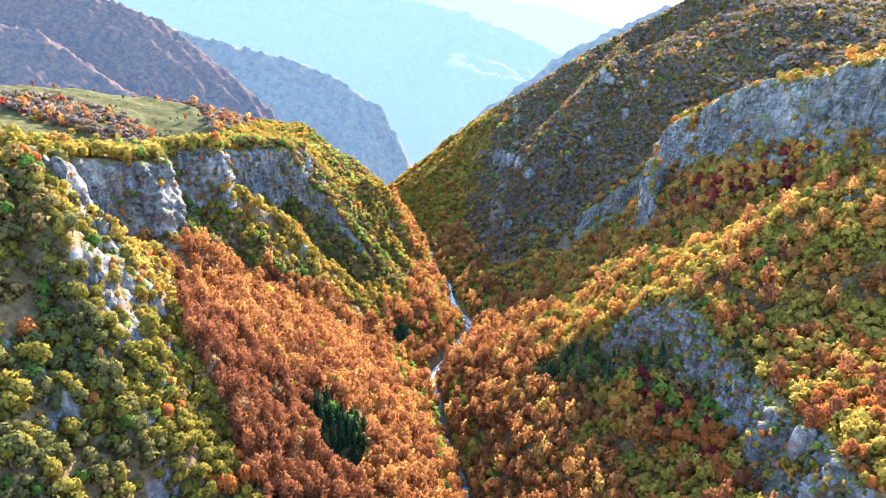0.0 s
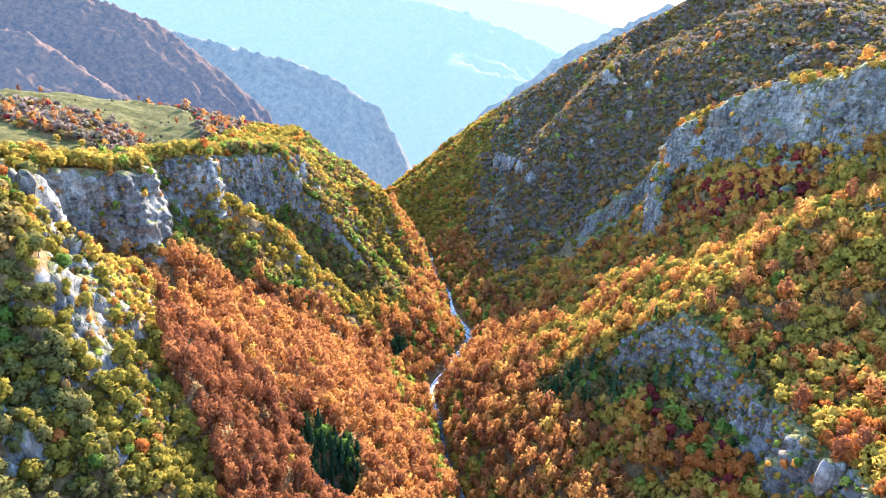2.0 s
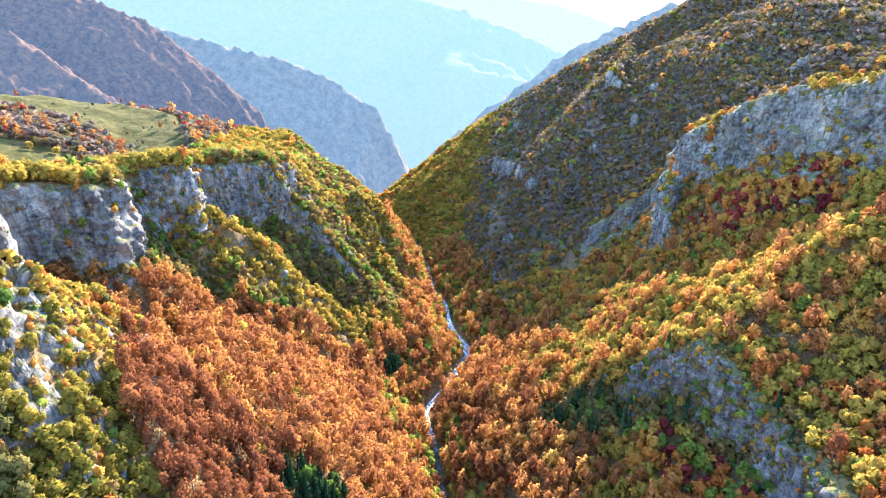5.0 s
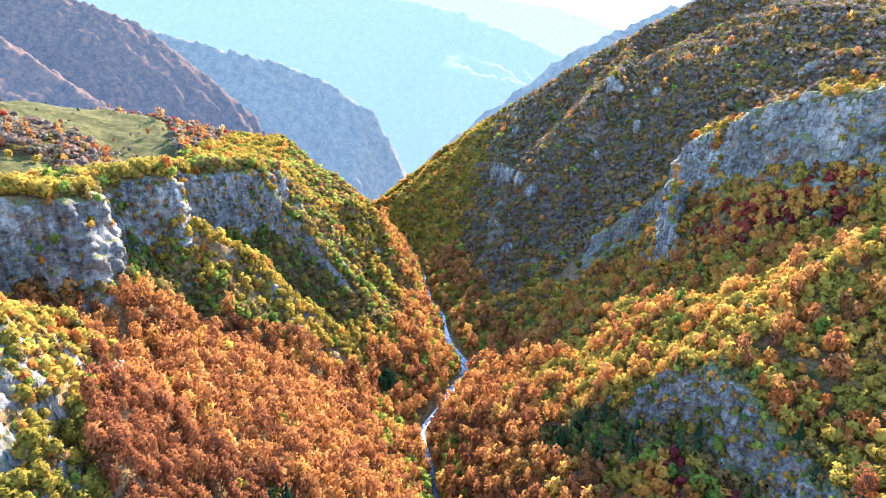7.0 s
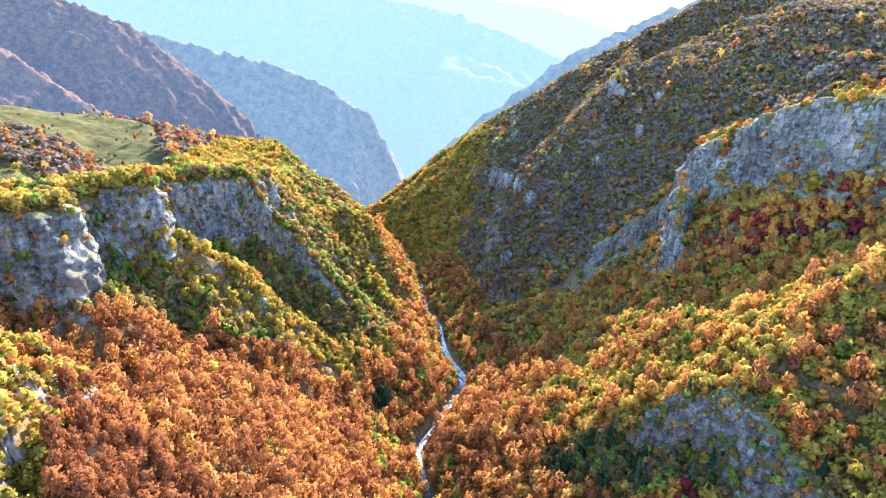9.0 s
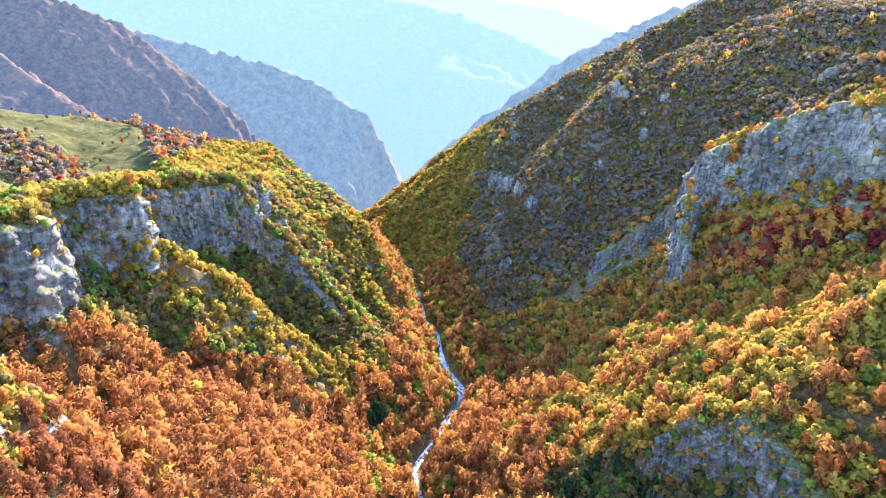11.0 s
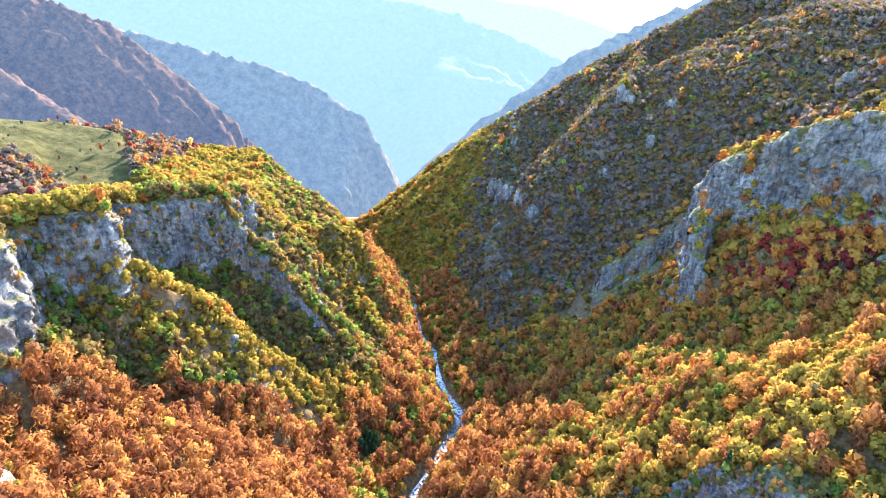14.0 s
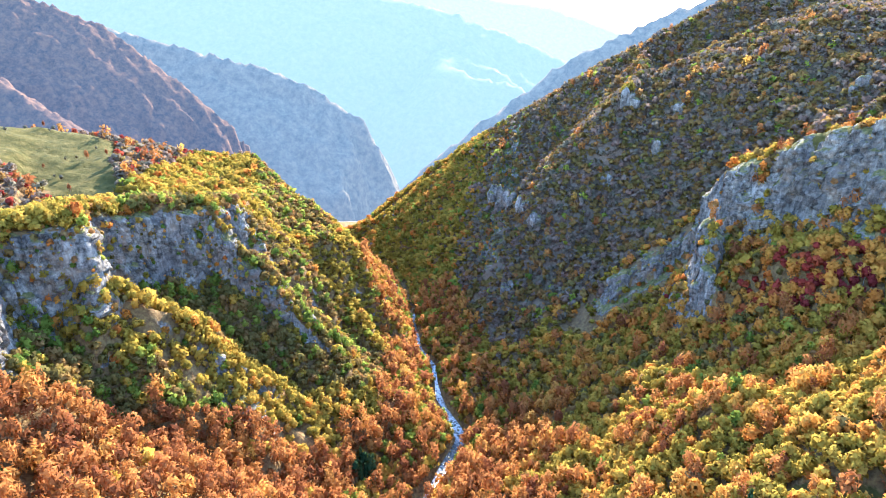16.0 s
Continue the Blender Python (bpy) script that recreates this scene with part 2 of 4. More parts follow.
RIB = fall((0, 0), (5, 5), (13, 34), (30, 54), (60, 80), (300, 400))
LEDGE = fall((0, 0), (5, 4), (12, 38), (50, 70), (120, 170), (300, 420))
LOW = fall((0, 0), (14, 10), (30, 30), (60, 62), (120, 150), (300, 420))
BENCH_BACK = fall((0, 0), (25, 2), (80, 20), (150, 46), (250, 90), (400, 220))
GENTLE = fall((0, 0), (30, 10), (120, 84), (400, 400))
RISING = fall((0, 0), (6, -3), (25, -22), (60, -40), (120, -30), (400, 330))  # a slope that climbs on from the crest
STEEP = fall((0, 0), (40, 30), (120, 110), (400, 420), (1500, 1500))
RIDGES = {
    "near_spur": ([(-460, 400, 318), (-300, 345, 312), (-216, 330, 290), (-195, 306, 260), (-166, 266, 216), (-133, 228, 164), (-100, 203, 104), (-70, 180, 50)],
                  [WOODED, CRAG, APRON_TOP, APRON, APRON_LOW, APRON_FOOT, SPUR_SIDE, SPUR_SIDE], [GENTLE, GENTLE, GENTLE, RISING, RISING, RISING, RISING, GENTLE]),
    "near_bulge": ([(-290, 300, 312), (-215, 300, 292), (-188, 272, 264), (-174, 252, 233), (-162, 236, 207), (-146, 226, 190), (-120, 205, 140)],
                   fall((0, 0), (6, 6), (20, 32), (60, 90), (300, 400)), fall((0, 0), (5, 5), (20, 38), (60, 96), (300, 420))),
    "bench": ([(-470, 380, 300), (-330, 402, 283), (-268, 430, 266), (-236, 462, 258), (-238, 495, 251), (-266, 510, 250), (-256, 532, 248), (-230, 543, 247), (-211, 553, 247), (-226, 571, 243), (-238, 600, 238),
               (-222, 630, 230), (-200, 650, 226), (-182, 664, 222), (-172, 690, 216), (-180, 740, 205), (-190, 850, 176), (-218, 950, 186), (-250, 1010, 184)],
              BENCH_BACK, [WOODED, CRAG, CRAG, CRAG, CRAG, WOODED, WOODED, PROW, PROW, PROW, CRAG, CRAG, CRAG, CRAG, CRAG, WOODED, WOODED, WOODED, WOODED]),
    "yellow_spur": ([(-210, 550, 214), (-186, 563, 190), (-156, 574, 150), (-128, 582, 113), (-110, 586, 72), (-90, 589, 33)],
                    fall((0, 0), (10, 9), (60, 70), (300, 380)), fall((0, 0), (8, 5), (24, 34), (60, 84), (300, 400))),
    "cliff_rib": ([(-184, 676, 222), (-150, 668, 178), (-126, 672, 142), (-104, 692, 78), (-75, 708, 40), (-50, 715, 15)],
                  fall((0, 0), (12, 10), (60, 80), (300, 400)), fall((0, 0), (5, 5), (14, 40), (60, 90), (300, 400))),
    "middle_spur": ([(-180, 740, 205), (-158, 765, 160), (-132, 783, 130), (-100, 775, 100), (-72, 760, 74), (-45, 745, 38), (-25, 738, 16)],
                    fall((0, 0), (12, 10), (60, 75), (300, 400)), fall((0, 0), (10, 6), (60, 62), (300, 400))),
    "rock_knob": ([(-190, 850, 176), (-120, 880, 100), (-75, 890, 62), (-50, 893, 34), (-30, 895, 14)],
                  fall((0, 0), (12, 10), (60, 60), (300, 350)), fall((0, 0), (4, 4), (10, 26), (60, 70), (300, 380))),
    "back_spur": ([(-250, 1010, 184), (-190, 1030, 120), (-143, 1040, 62), (-110, 1050, 20)],
                  fall((0, 0), (60, 60), (300, 350)), fall((0, 0), (60, 66), (300, 380))),
    "meadow": ([(-620, 640, 300), (-505, 790, 274), (-430, 850, 255), (-372, 868, 242), (-310, 930, 206), (-255, 990, 186)],
                  fall((0, 0), (60, 30), (400, 330)), fall((0, 0), (60, 14), (150, 34), (230, 60), (420, 300))),
    "right_wall": ([(520, 420, 400), (420, 488, 352), (368, 522, 330), (340, 560, 313), (325, 600, 304), (304, 660, 280), (272, 716, 240), (262, 728, 190), (233, 732, 162), (194, 735, 127), (171, 736, 99), (162, 734, 76)],
                  [WALL, WALL, WALL, WALL, WALL, WALL, WALL, RIB, RIB, RIB, RIB, RIB], fall((0, 0), (60, 12), (130, 34), (200, 110), (400, 330), (900, 800))),
    "pillar": ([(241, 672, 213), (235, 648, 204), (233, 630, 182), (233, 616, 162)],
               fall((0, 0), (4, 4), (10, 34), (40, 66), (300, 400)), fall((0, 0), (4, 4), (10, 42), (28, 86), (300, 420))),
    "ledge": ([(420, 330, 330), (330, 400, 270), (288, 430, 238), (262, 450, 208), (240, 470, 180)],
                  fall((0, 0), (12, 8), (60, 56), (300, 330)), fall((0, 0), (30, 20), (300, 300))),
    "low_cliff": ([(215, 150, 190), (196, 200, 178), (190, 240, 172), (194, 262, 164), (196, 290, 159), (194, 315, 158), (190, 345, 161), (184, 375, 170), (180, 395, 171), (165, 412, 156), (146, 432, 131), (125, 446, 104), (112, 455, 88)],
                  [LOW, LEDGE, LEDGE, LEDGE, LEDGE, LEDGE, LEDGE, LEDGE, LEDGE, LEDGE, LEDGE, LOW, LOW], fall((0, 0), (15, -3), (40, -16), (80, -28), (110, 0), (300, 220))),
    "dark_mountain": ([(700, 1100, 440), (445, 1150, 381), (322, 1150, 318), (225, 1170, 257), (130, 1190, 194), (50, 1200, 110), (-58, 1195, 44), (-120, 1180, 20), (-170, 1150, 2)],
                      fall((0, 0), (60, 42), (170, 132), (300, 250), (900, 900)), fall((0, 0), (80, 50), (300, 230), (900, 800))),
    "dark_rib": ([(126, 1190, 198), (104, 1060, 148), (80, 960, 90), (62, 880, 48), (45, 830, 12)],
                 fall((0, 0), (10, 8), (30, 34), (120, 112), (300, 320)), fall((0, 0), (30, 26), (120, 120), (300, 300))),
    "yellow_tree_rib": ([(330, 1140, 318), (290, 1030, 292), (254, 958, 276), (247, 944, 252), (190, 870, 170), (150, 830, 110)],
                        fall((0, 0), (60, 64), (300, 330)), fall((0, 0), (60, 60), (300, 330))),
}


WEST_SPUR = ([(-1200, 1500, 470), (-800, 1480, 400), (-672, 1500, 346), (-560, 1510, 256), (-486, 1510, 186), (-432, 1500, 136), (-418, 1500, 84), (-380, 1500, 20)],
                  STEEP, fall((0, 0), (60, 40), (200, 160), (500, 520), (1500, 1700)))
WEST_SPUR_NEAR = ([(-1300, 1150, 440), (-860, 1180, 345), (-750, 1190, 326), (-670, 1190, 258), (-560, 1170, 190), (-480, 1150, 140)],
                       STEEP, fall((0, 0), (60, 40), (200, 140), (500, 420), (1500, 1500)))
EAST_SPUR = ([(700, 1700, 420), (330, 1650, 270), (186, 1600, 170), (90, 1560, 110), (-5, 1500, 50), (-80, 1480, -20)],
                  STEEP, STEEP)
FAR_SPUR = ([(-1600, 2000, 480), (-805, 2000, 298), (-474, 2000, 215), (-330, 2000, 150), (-213, 2000, 76), (-165, 1990, -20), (-130, 1980, -110), (-90, 1960, -190)],
                      STEEP, fall((0, 0), (40, 60), (200, 180), (500, 420), (1500, 1200)))


BROKEN = ("near_spur", "bench", "right_wall", "low_cliff", "meadow")  # crests with a level top on one side


def along(x, y, line):
    """Distance to a crest, the side of it (left is positive), the crest's height there, the place along it, and how far past its ends."""
    best, side, high, place = np.full(x.shape, 1e9), np.zeros(x.shape), np.zeros(x.shape), np.zeros(x.shape)
    p = np.array(line, float)
    for k, (a, b) in enumerate(zip(p[:-1], p[1:])):
        d = b[:2] - a[:2]
        f = np.clip(((x - a[0]) * d[0] + (y - a[1]) * d[1]) / (d @ d), 0, 1)
        dx, dy = x - a[0] - f * d[0], y - a[1] - f * d[1]
        r = np.hypot(dx, dy)
        near = r < best
        best = np.where(near, r, best)
        side = np.where(near, np.sign(d[0] * dy - d[1] * dx), side)
        place = np.where(near, k + f, place)
        if p.shape[1] > 2:
            high = np.where(near, a[2] + f * (b[2] - a[2]), high)
    for k in range(1, len(p) - 1):  # at a corner the side is told by both its legs
        d1, d2 = p[k, :2] - p[k - 1, :2], p[k + 1, :2] - p[k, :2]
        d1, d2 = d1 / np.hypot(*d1), d2 / np.hypot(*d2)
        here = np.abs(place - k) < 1e-9
        side = np.where(here, np.sign((d1[0] + d2[0]) * (y - p[k, 1]) - (d1[1] + d2[1]) * (x - p[k, 0])), side)
    return best, side, high, place


def drop_at(r, place, flank):
    """How far the ground has dropped r metres out; a flank may change from place to place along its crest."""
    if not isinstance(flank, list):
        return np.interp(r, flank[:, 0], flank[:, 1]) + np.clip(r - flank[-1, 0], 0, None)
    out = np.zeros(r.shape)
    for k, one in enumerate(flank):
        w = np.clip(1 - np.abs(place - k), 0, 1)
        if w.any():
            out += w * (np.interp(r, one[:, 0], one[:, 1]) + np.clip(r - one[-1, 0], 0, None))
    return out


def waves(x, y, size, seed, octaves=4, ridged=False):
    """Cheap fractal relief from turned sine lattices, about -1 to 1."""
    rng, total, amp = np.random.RandomState(seed), np.zeros(x.shape), 1.0
    for o in range(octaves):
        part_sum = np.zeros(x.shape)
        for _ in range(5):
            turn, shift, k = rng.uniform(0, 6.283), rng.uniform(0, 6.283), 6.283 / size * rng.uniform(0.6, 1.5)
            part_sum += np.sin((x * np.cos(turn) + y * np.sin(turn)) * k + shift + 1.3 * np.sin((x * np.sin(turn) - y * np.cos(turn)) * k * 0.7 + 2 * shift))
        part_sum /= 2.6
        total += amp * (1 - 2 * np.abs(part_sum) if ridged else part_sum)
        size, amp = size * 0.47, amp * 0.5
    return total / 1.9


def grid_mix(y, d, ys, ds, zs):
    """Height at distance d at station y: straight between the stations, eased."""
    zs = np.array(zs, float)
    i = np.clip(np.searchsorted(ys, y) - 1, 0, len(ys) - 2)
    ys = np.array(ys, float)
    f = np.clip((y - ys[i]) / (ys[i + 1] - ys[i]), 0, 1)
    f = f * f * (3 - 2 * f)
    out = np.zeros(y.shape)
    for k in range(len(ys)):
        w = np.where(i == k, 1 - f, np.where(i + 1 == k, f, 0))
        out += w * np.interp(d, ds, zs[k])
    return out


def relief(x, y):
    """The ground's height."""
    x, y = np.asarray(x, float), np.asarray(y, float)
    d, side, _, _ = along(x, y, RIVER)
    floor = np.interp(y, FLOOR_Y, FLOOR_Z)
    far = np.clip((y - 1000) / 400, 0, 1)
    west = grid_mix(y, d, STATION_Y, WEST_D, WEST_Z)
    east = grid_mix(y, d, STATION_Y, EAST_D, EAST_Z)
    z = floor + np.where(side > 0, west, east) * (1 - 0.55 * far) - 420 * np.clip((y - 1420) / 300, 0, 1) ** 2 - 400 * np.clip((y - 1900) / 400, 0, 1)
    wob = 5 * waves(x, y, 70, 3) * np.clip(d / 60, 0, 1)
    z = z + wob
    wx, wy = x + 7 * waves(x, y, 60, 11), y + 7 * waves(x, y, 60, 12)
    for name, (line, left, right) in RIDGES.items():
        if name in BROKEN:
            r, s, h, place = along(wx, wy, line)
            drop = np.where(s > 0, drop_at(r, place, left), drop_at(r, place, right))
            a, b, c, e = (np.array(q[:2], float) for q in (line[1], line[0], line[-2], line[-1]))
            past = np.maximum(((wx - b[0]) * (b - a)[0] + (wy - b[1]) * (b - a)[1]) / np.hypot(*(b - a)), ((wx - e[0]) * (e - c)[0] + (wy - e[1]) * (e - c)[1]) / np.hypot(*(e - c)))
            z2 = h - drop - np.where((place <= 0) | (place >= len(line) - 1), 1.1 * np.clip(past, 0, None), 0)
        else:
            z2 = np.full(x.shape, -1e4)
            for q in range(len(line) - 1):
                r, s, h, place = along(wx, wy, line[q:q + 2])
                z2 = np.maximum(z2, h - np.where(s > 0, drop_at(r, place + q, left), drop_at(r, place + q, right)))
        z2 = z2 + wob * 0.5
        soft = 5.0
        u = np.clip(0.5 + 0.5 * (z2 - z) / soft, 0, 1)
        z = z * (1 - u) + z2 * u + soft * u * (1 - u) * 0.5
    z = z - 27 * np.exp(-((x + 66) / 15) ** 2 - ((y - 314) / 15) ** 4)  # a dark gully in the beech woods
    bank = np.where(y > 985, 1, np.clip((d - 5.0) / 6, 0, 1))
    z = np.where(y > 1700, np.minimum(z, 200 - 4.5 * (y - 1700)), z)
    z = np.maximum(z, np.where(y > 1700, -760, -1e9))
    floor = np.where(y > 1700, -760, floor)
    return (floor - 1.2) * (1 - bank) + np.maximum(z, floor - 1) * bank


# ---------------------------------------------------------------- meshes
def link_mesh(name, verts, faces, mat, smooth=True, attrs=(), normals=None):
    """A mesh object from arrays: verts (n, 3), faces (m, 3 or 4), all of one size."""
    me = bpy.data.meshes.new(name)
    verts, faces = np.ascontiguousarray(verts, dtype=np.float32), np.ascontiguousarray(faces, dtype=np.int32)
    k = faces.shape[1]
    me.vertices.add(len(verts)), me.loops.add(faces.size), me.polygons.add(len(faces))
    me.vertices.foreach_set("co", verts.ravel())
    me.loops.foreach_set("vertex_index", faces.ravel())
    me.polygons.foreach_set("loop_start", np.arange(0, faces.size, k, dtype=np.int32))
    if smooth:
        me.polygons.foreach_set("use_smooth", np.ones(len(faces), dtype=bool))
    for key, values in attrs:
        a = me.attributes.new(key, "FLOAT", "POINT")
        a.data.foreach_set("value", np.ascontiguousarray(values, dtype=np.float32))
    me.materials.append(mat)
    me.update(calc_edges=True)
    if normals is not None:
        me.normals_split_custom_set_from_vertices(np.ascontiguousarray(normals, dtype=np.float32))
    return new(name, me)


def sheet_faces(rows, cols):
    i = np.arange((rows - 1) * cols).reshape(rows - 1, cols)[:, :-1].ravel()
    return np.stack([i, i + 1, i + cols + 1, i + cols], 1)


def steps(*spans):
    """Coordinates from (start, end, step) spans laid end to end."""
    out = []
    for a, b, s in spans:
        out += list(np.arange(a, b, s))
    return np.array(out + [spans[-1][1]], float)


def slope_of(x, y, e=3.0):
    return np.hypot(relief(x + e, y) - relief(x - e, y), relief(x, y + e) - relief(x, y - e)) / (2 * e)


def meadow_mask(x, y):
    """1 on the open grass: the high pasture, the swards over the cliffs."""
    edge = 0.25 * waves(x, y, 40, 71)
    pasture = np.clip((1.05 + edge * 0.5 - np.hypot((x + 440) / 190, (y - 748) / 150)) * 6, 0, 1)
    copse = np.clip((np.hypot((x + 412) / 88, (y - 702) / 46) - 0.9 + edge) * 4, 0, 1)
    wood = np.clip((-262 - 0.45 * (y - 690) - x) / 8 + 0.5 + 2 * edge, 0, 1)
    pasture = pasture * copse * wood
    top = along(x, y, [(520, 440), (424, 506), (376, 538), (350, 574), (336, 612), (316, 664)])[0]
    lip = along(x, y, [(214, 340), (212, 372), (198, 398), (176, 414)])[0]
    return np.maximum(pasture, np.maximum(np.clip(1.3 - top / 32, 0, 1), np.clip(1.0 - lip / 8 + 0.6 * edge, 0, 0.75)))


XS = steps((-4800, -1500, 300), (-1500, -620, 40), (-620, -330, 8), (-330, 390, 3.5), (390, 700, 8), (700, 1500, 40), (1500, 4800, 300))
YS = steps((-1500, 100, 100), (100, 190, 10), (190, 790, 3.5), (790, 1180, 6), (1180, 1800, 14), (1800, 4900, 155))
gx, gy = np.meshgrid(XS, YS)
gz = relief(gx, gy)
dzy, dzx = np.gradient(gz, YS, XS)
steepness = np.hypot(dzx, dzy)
rocky = np.clip((steepness - 1.9) / 1.1, 0, 1)
grassy = meadow_mask(gx, gy)
leafless = np.clip((gy - 700) / 120, 0, 1) * np.clip((gx - 30) / 60, 0, 1) + np.clip((gy - 1050) / 80, 0, 1) * np.clip((-250 - gx) / 60, 0, 1)
ground = link_mesh("ground", np.stack([gx.ravel(), gy.ravel(), gz.ravel()], 1), sheet_faces(len(YS), len(XS)), GROUND,
                   attrs=(("rock", rocky.ravel()), ("grass", grassy.ravel()), ("leafless", leafless.ravel())))
tagged(ground, "steep mountain valley ground of leaf litter, grass and limestone", "ground", kind="structure")


def spline(line, step):
    """Even places along a line, with its direction."""
    p = np.array(line, float)
    seg = np.hypot(*(p[1:, :2] - p[:-1, :2]).T)
    s = np.concatenate([[0], np.cumsum(seg)])
    u = np.arange(0, s[-1], step)
    c = np.stack([np.interp(u, s, p[:, k]) for k in range(p.shape[1])], 1)
    w = 3
    pad = np.pad(c, ((w, w), (0, 0)), mode="edge")
    c = np.stack([np.convolve(pad[:, k], np.ones(2 * w + 1) / (2 * w + 1), "valid") for k in range(p.shape[1])], 1)
    t = np.gradient(c[:, :2], axis=0)
    return c, t / np.maximum(np.hypot(t[:, :1], t[:, 1:]), 1e-6), u


def build_river():
    c, t, u = spline(RIVER[(RIVER[:, 1] > 250) & (RIVER[:, 1] < 960)], 2.0)
    n = np.stack([t[:, 1], -t[:, 0]], 1)
    across = np.linspace(-1, 1, 9)
    half = 2.6 + 0.7 * np.sin(u / 23) + 0.6 * np.sin(u / 9 + 1) + 1.6 * np.exp(-((c[:, 1] - 655) / 60) ** 2)
    half *= np.clip(1 - (c[:, 1] - 720) / 60, 0.8, 1) * np.clip((c[:, 1] - 440) / 120, 0.65, 1)
    x = c[:, :1] + n[:, :1] * half[:, None] * across
    y = c[:, 1:2] + n[:, 1:] * half[:, None] * across
    z = np.interp(y, FLOOR_Y, FLOOR_Z) - 0.35 + 0.25 * waves(x, y, 7, 5, 3)
    # the attribute sets where rapids and painted glitter whiten the water
    ob = link_mesh("river", np.stack([x.ravel(), y.ravel(), z.ravel()], 1), sheet_faces(len(u), 9), WATER,
                   attrs=(("rapid_glitter", np.repeat(np.clip(0.75 + 0.5 * np.sin(u / 31 + 0.6) + 0.4 * np.sin(u / 13), 0.1, 1) * np.clip((c[:, 1] - 470) / 90, 0.3, 1), 9)),))
    tagged(ob, "narrow white-water river winding along the canyon floor", "river", kind="structure")


build_river()


def waves3(p, size, seed, squash=(1, 1, 1), octaves=4):
    rng, total, amp = np.random.RandomState(seed), np.zeros(p.shape[:-1]), 1.0
    q = p * np.array(squash)
    for _ in range(octaves):
        s = np.zeros(p.shape[:-1])
        for _ in range(6):
            w = rng.normal(size=3)
            w *= 6.283 / size * rng.uniform(0.6, 1.5) / np.linalg.norm(w)
            v = rng.normal(size=3)
            v *= 4 / size / np.linalg.norm(v)
            s += np.sin(q @ w + rng.uniform(0, 6.283) + 1.4 * np.sin(q @ v + rng.uniform(0, 6.283)))
        total += amp * (1 - 2 * np.abs(s / 3.0))
        size, amp = size * 0.48, amp * 0.52
    return total / 2


CRAGS = []  # places on the rock faces, for the bushes on their ledges


def build_cliff(name, line, side, reach, label, rough=3.2, bushy=0.3):
    """A rock face draped down one flank of a crest (side 1: to its left), broken into buttresses, flutes and ledges."""
    c, t, u = spline(line, 1.7)
    n = np.stack([-t[:, 1], t[:, 0]], 1) * side
    o = np.linspace(-6, reach, 70)
    x, y = c[:, :1] + n[:, :1] * o, c[:, 1:2] + n[:, 1:] * o
    z = relief(x, y)
    rows = 56
    out = np.zeros((len(u), rows, 3))
    for i in range(len(u)):
        arc = np.concatenate([[0], np.cumsum(np.hypot(np.diff(o), np.diff(z[i])))])
        a = np.linspace(0, arc[-1], rows)
        for k, v in enumerate((x[i], y[i], z[i])):
            out[i, :, k] = np.interp(a, arc, v)
    du, dv = np.gradient(out, axis=0), np.gradient(out, axis=1)
    nn = np.cross(du, dv)
    nn /= np.maximum(np.linalg.norm(nn, axis=2, keepdims=True), 1e-6)
    if nn[..., 2].mean() < 0:
        nn = -nn
    steep = np.clip((0.75 - nn[..., 2]) / 0.3, 0, 1)
    bulge = waves3(out, 40, 21, (1, 1, 0.4)) * 1.5 + waves3(out, 15, 22, (1, 1, 0.4)) * 0.9 + waves3(out, 11, 23, (0.5, 0.5, 1.4), 4) * 0.5 + waves3(out, 5.5, 24, (1, 1, 0.6), 2) * 0.3
    tilt = 0.9 * waves3(out, 30, 25, octaves=2)
    column = np.floor(u[:, None] / 6.5 + 0.09 * out[..., 2] + tilt).astype(int)
    bed = np.floor(out[..., 2] / 9.0 + 0.03 * u[:, None] + 1.3 * tilt + 0.37 * (column % 5)).astype(int)
    bulge = bulge + 0.62 * np.random.RandomState(26).uniform(-1, 1, 211)[(column * 17 + bed * 5) % 211]  # blocks between joints and beds
    rim = np.clip(np.minimum(np.arange(rows), np.arange(rows)[::-1]) / 5, 0, 1)[None, :] * np.clip(np.minimum(np.arange(len(u)), np.arange(len(u))[::-1]) / 6, 0, 1)[:, None]
    push = (bulge * rough * (0.25 + 0.75 * steep) + 1.0) * rim - 3.0 * (1 - rim)
    flat = nn * np.array([1, 1, 0.5])
    jog = np.random.RandomState(len(u)).uniform(-0.3, 0.3, out.shape[:2] + (2,))
    out = out + flat * push[..., None] + du * jog[..., :1] + dv * jog[..., 1:]
    ob = link_mesh(name, out.reshape(-1, 3), sheet_faces(len(u), rows), CLIFF, smooth=False)
    spots = out[:, 4:-3][::2, ::2].reshape(-1, 3)
    CRAGS.append(np.concatenate([spots, np.full((len(spots), 1), bushy)], 1))
    return tagged(ob, label, "cliff", kind="structure")


build_cliff("cliff_1", RIDGES["near_spur"][0][1:6], 1, 17, "pale grey limestone cliff with yellow bushes on its ledges", 1.9)
build_cliff("cliff_10", [(-215, 434, 195), (-203, 417, 183), (-189, 365, 170), (-172, 304, 173), (-145, 265, 159), (-127, 240, 154)], 1, 11, "pale limestone edge of the wooded near spur", 1.5, 0.7)
build_cliff("cliff_2", RIDGES["bench"][0][1:6], -1, 28, "pale grey limestone cliff under the wooded bench")
build_cliff("cliff_3", RIDGES["bench"][0][6:11], -1, 24, "sharp grey limestone prow jutting from the bench", bushy=0.75)
build_cliff("cliff_4", RIDGES["bench"][0][10:16], -1, 30, "shaded blue-grey limestone cliff under the bench", bushy=0.6)
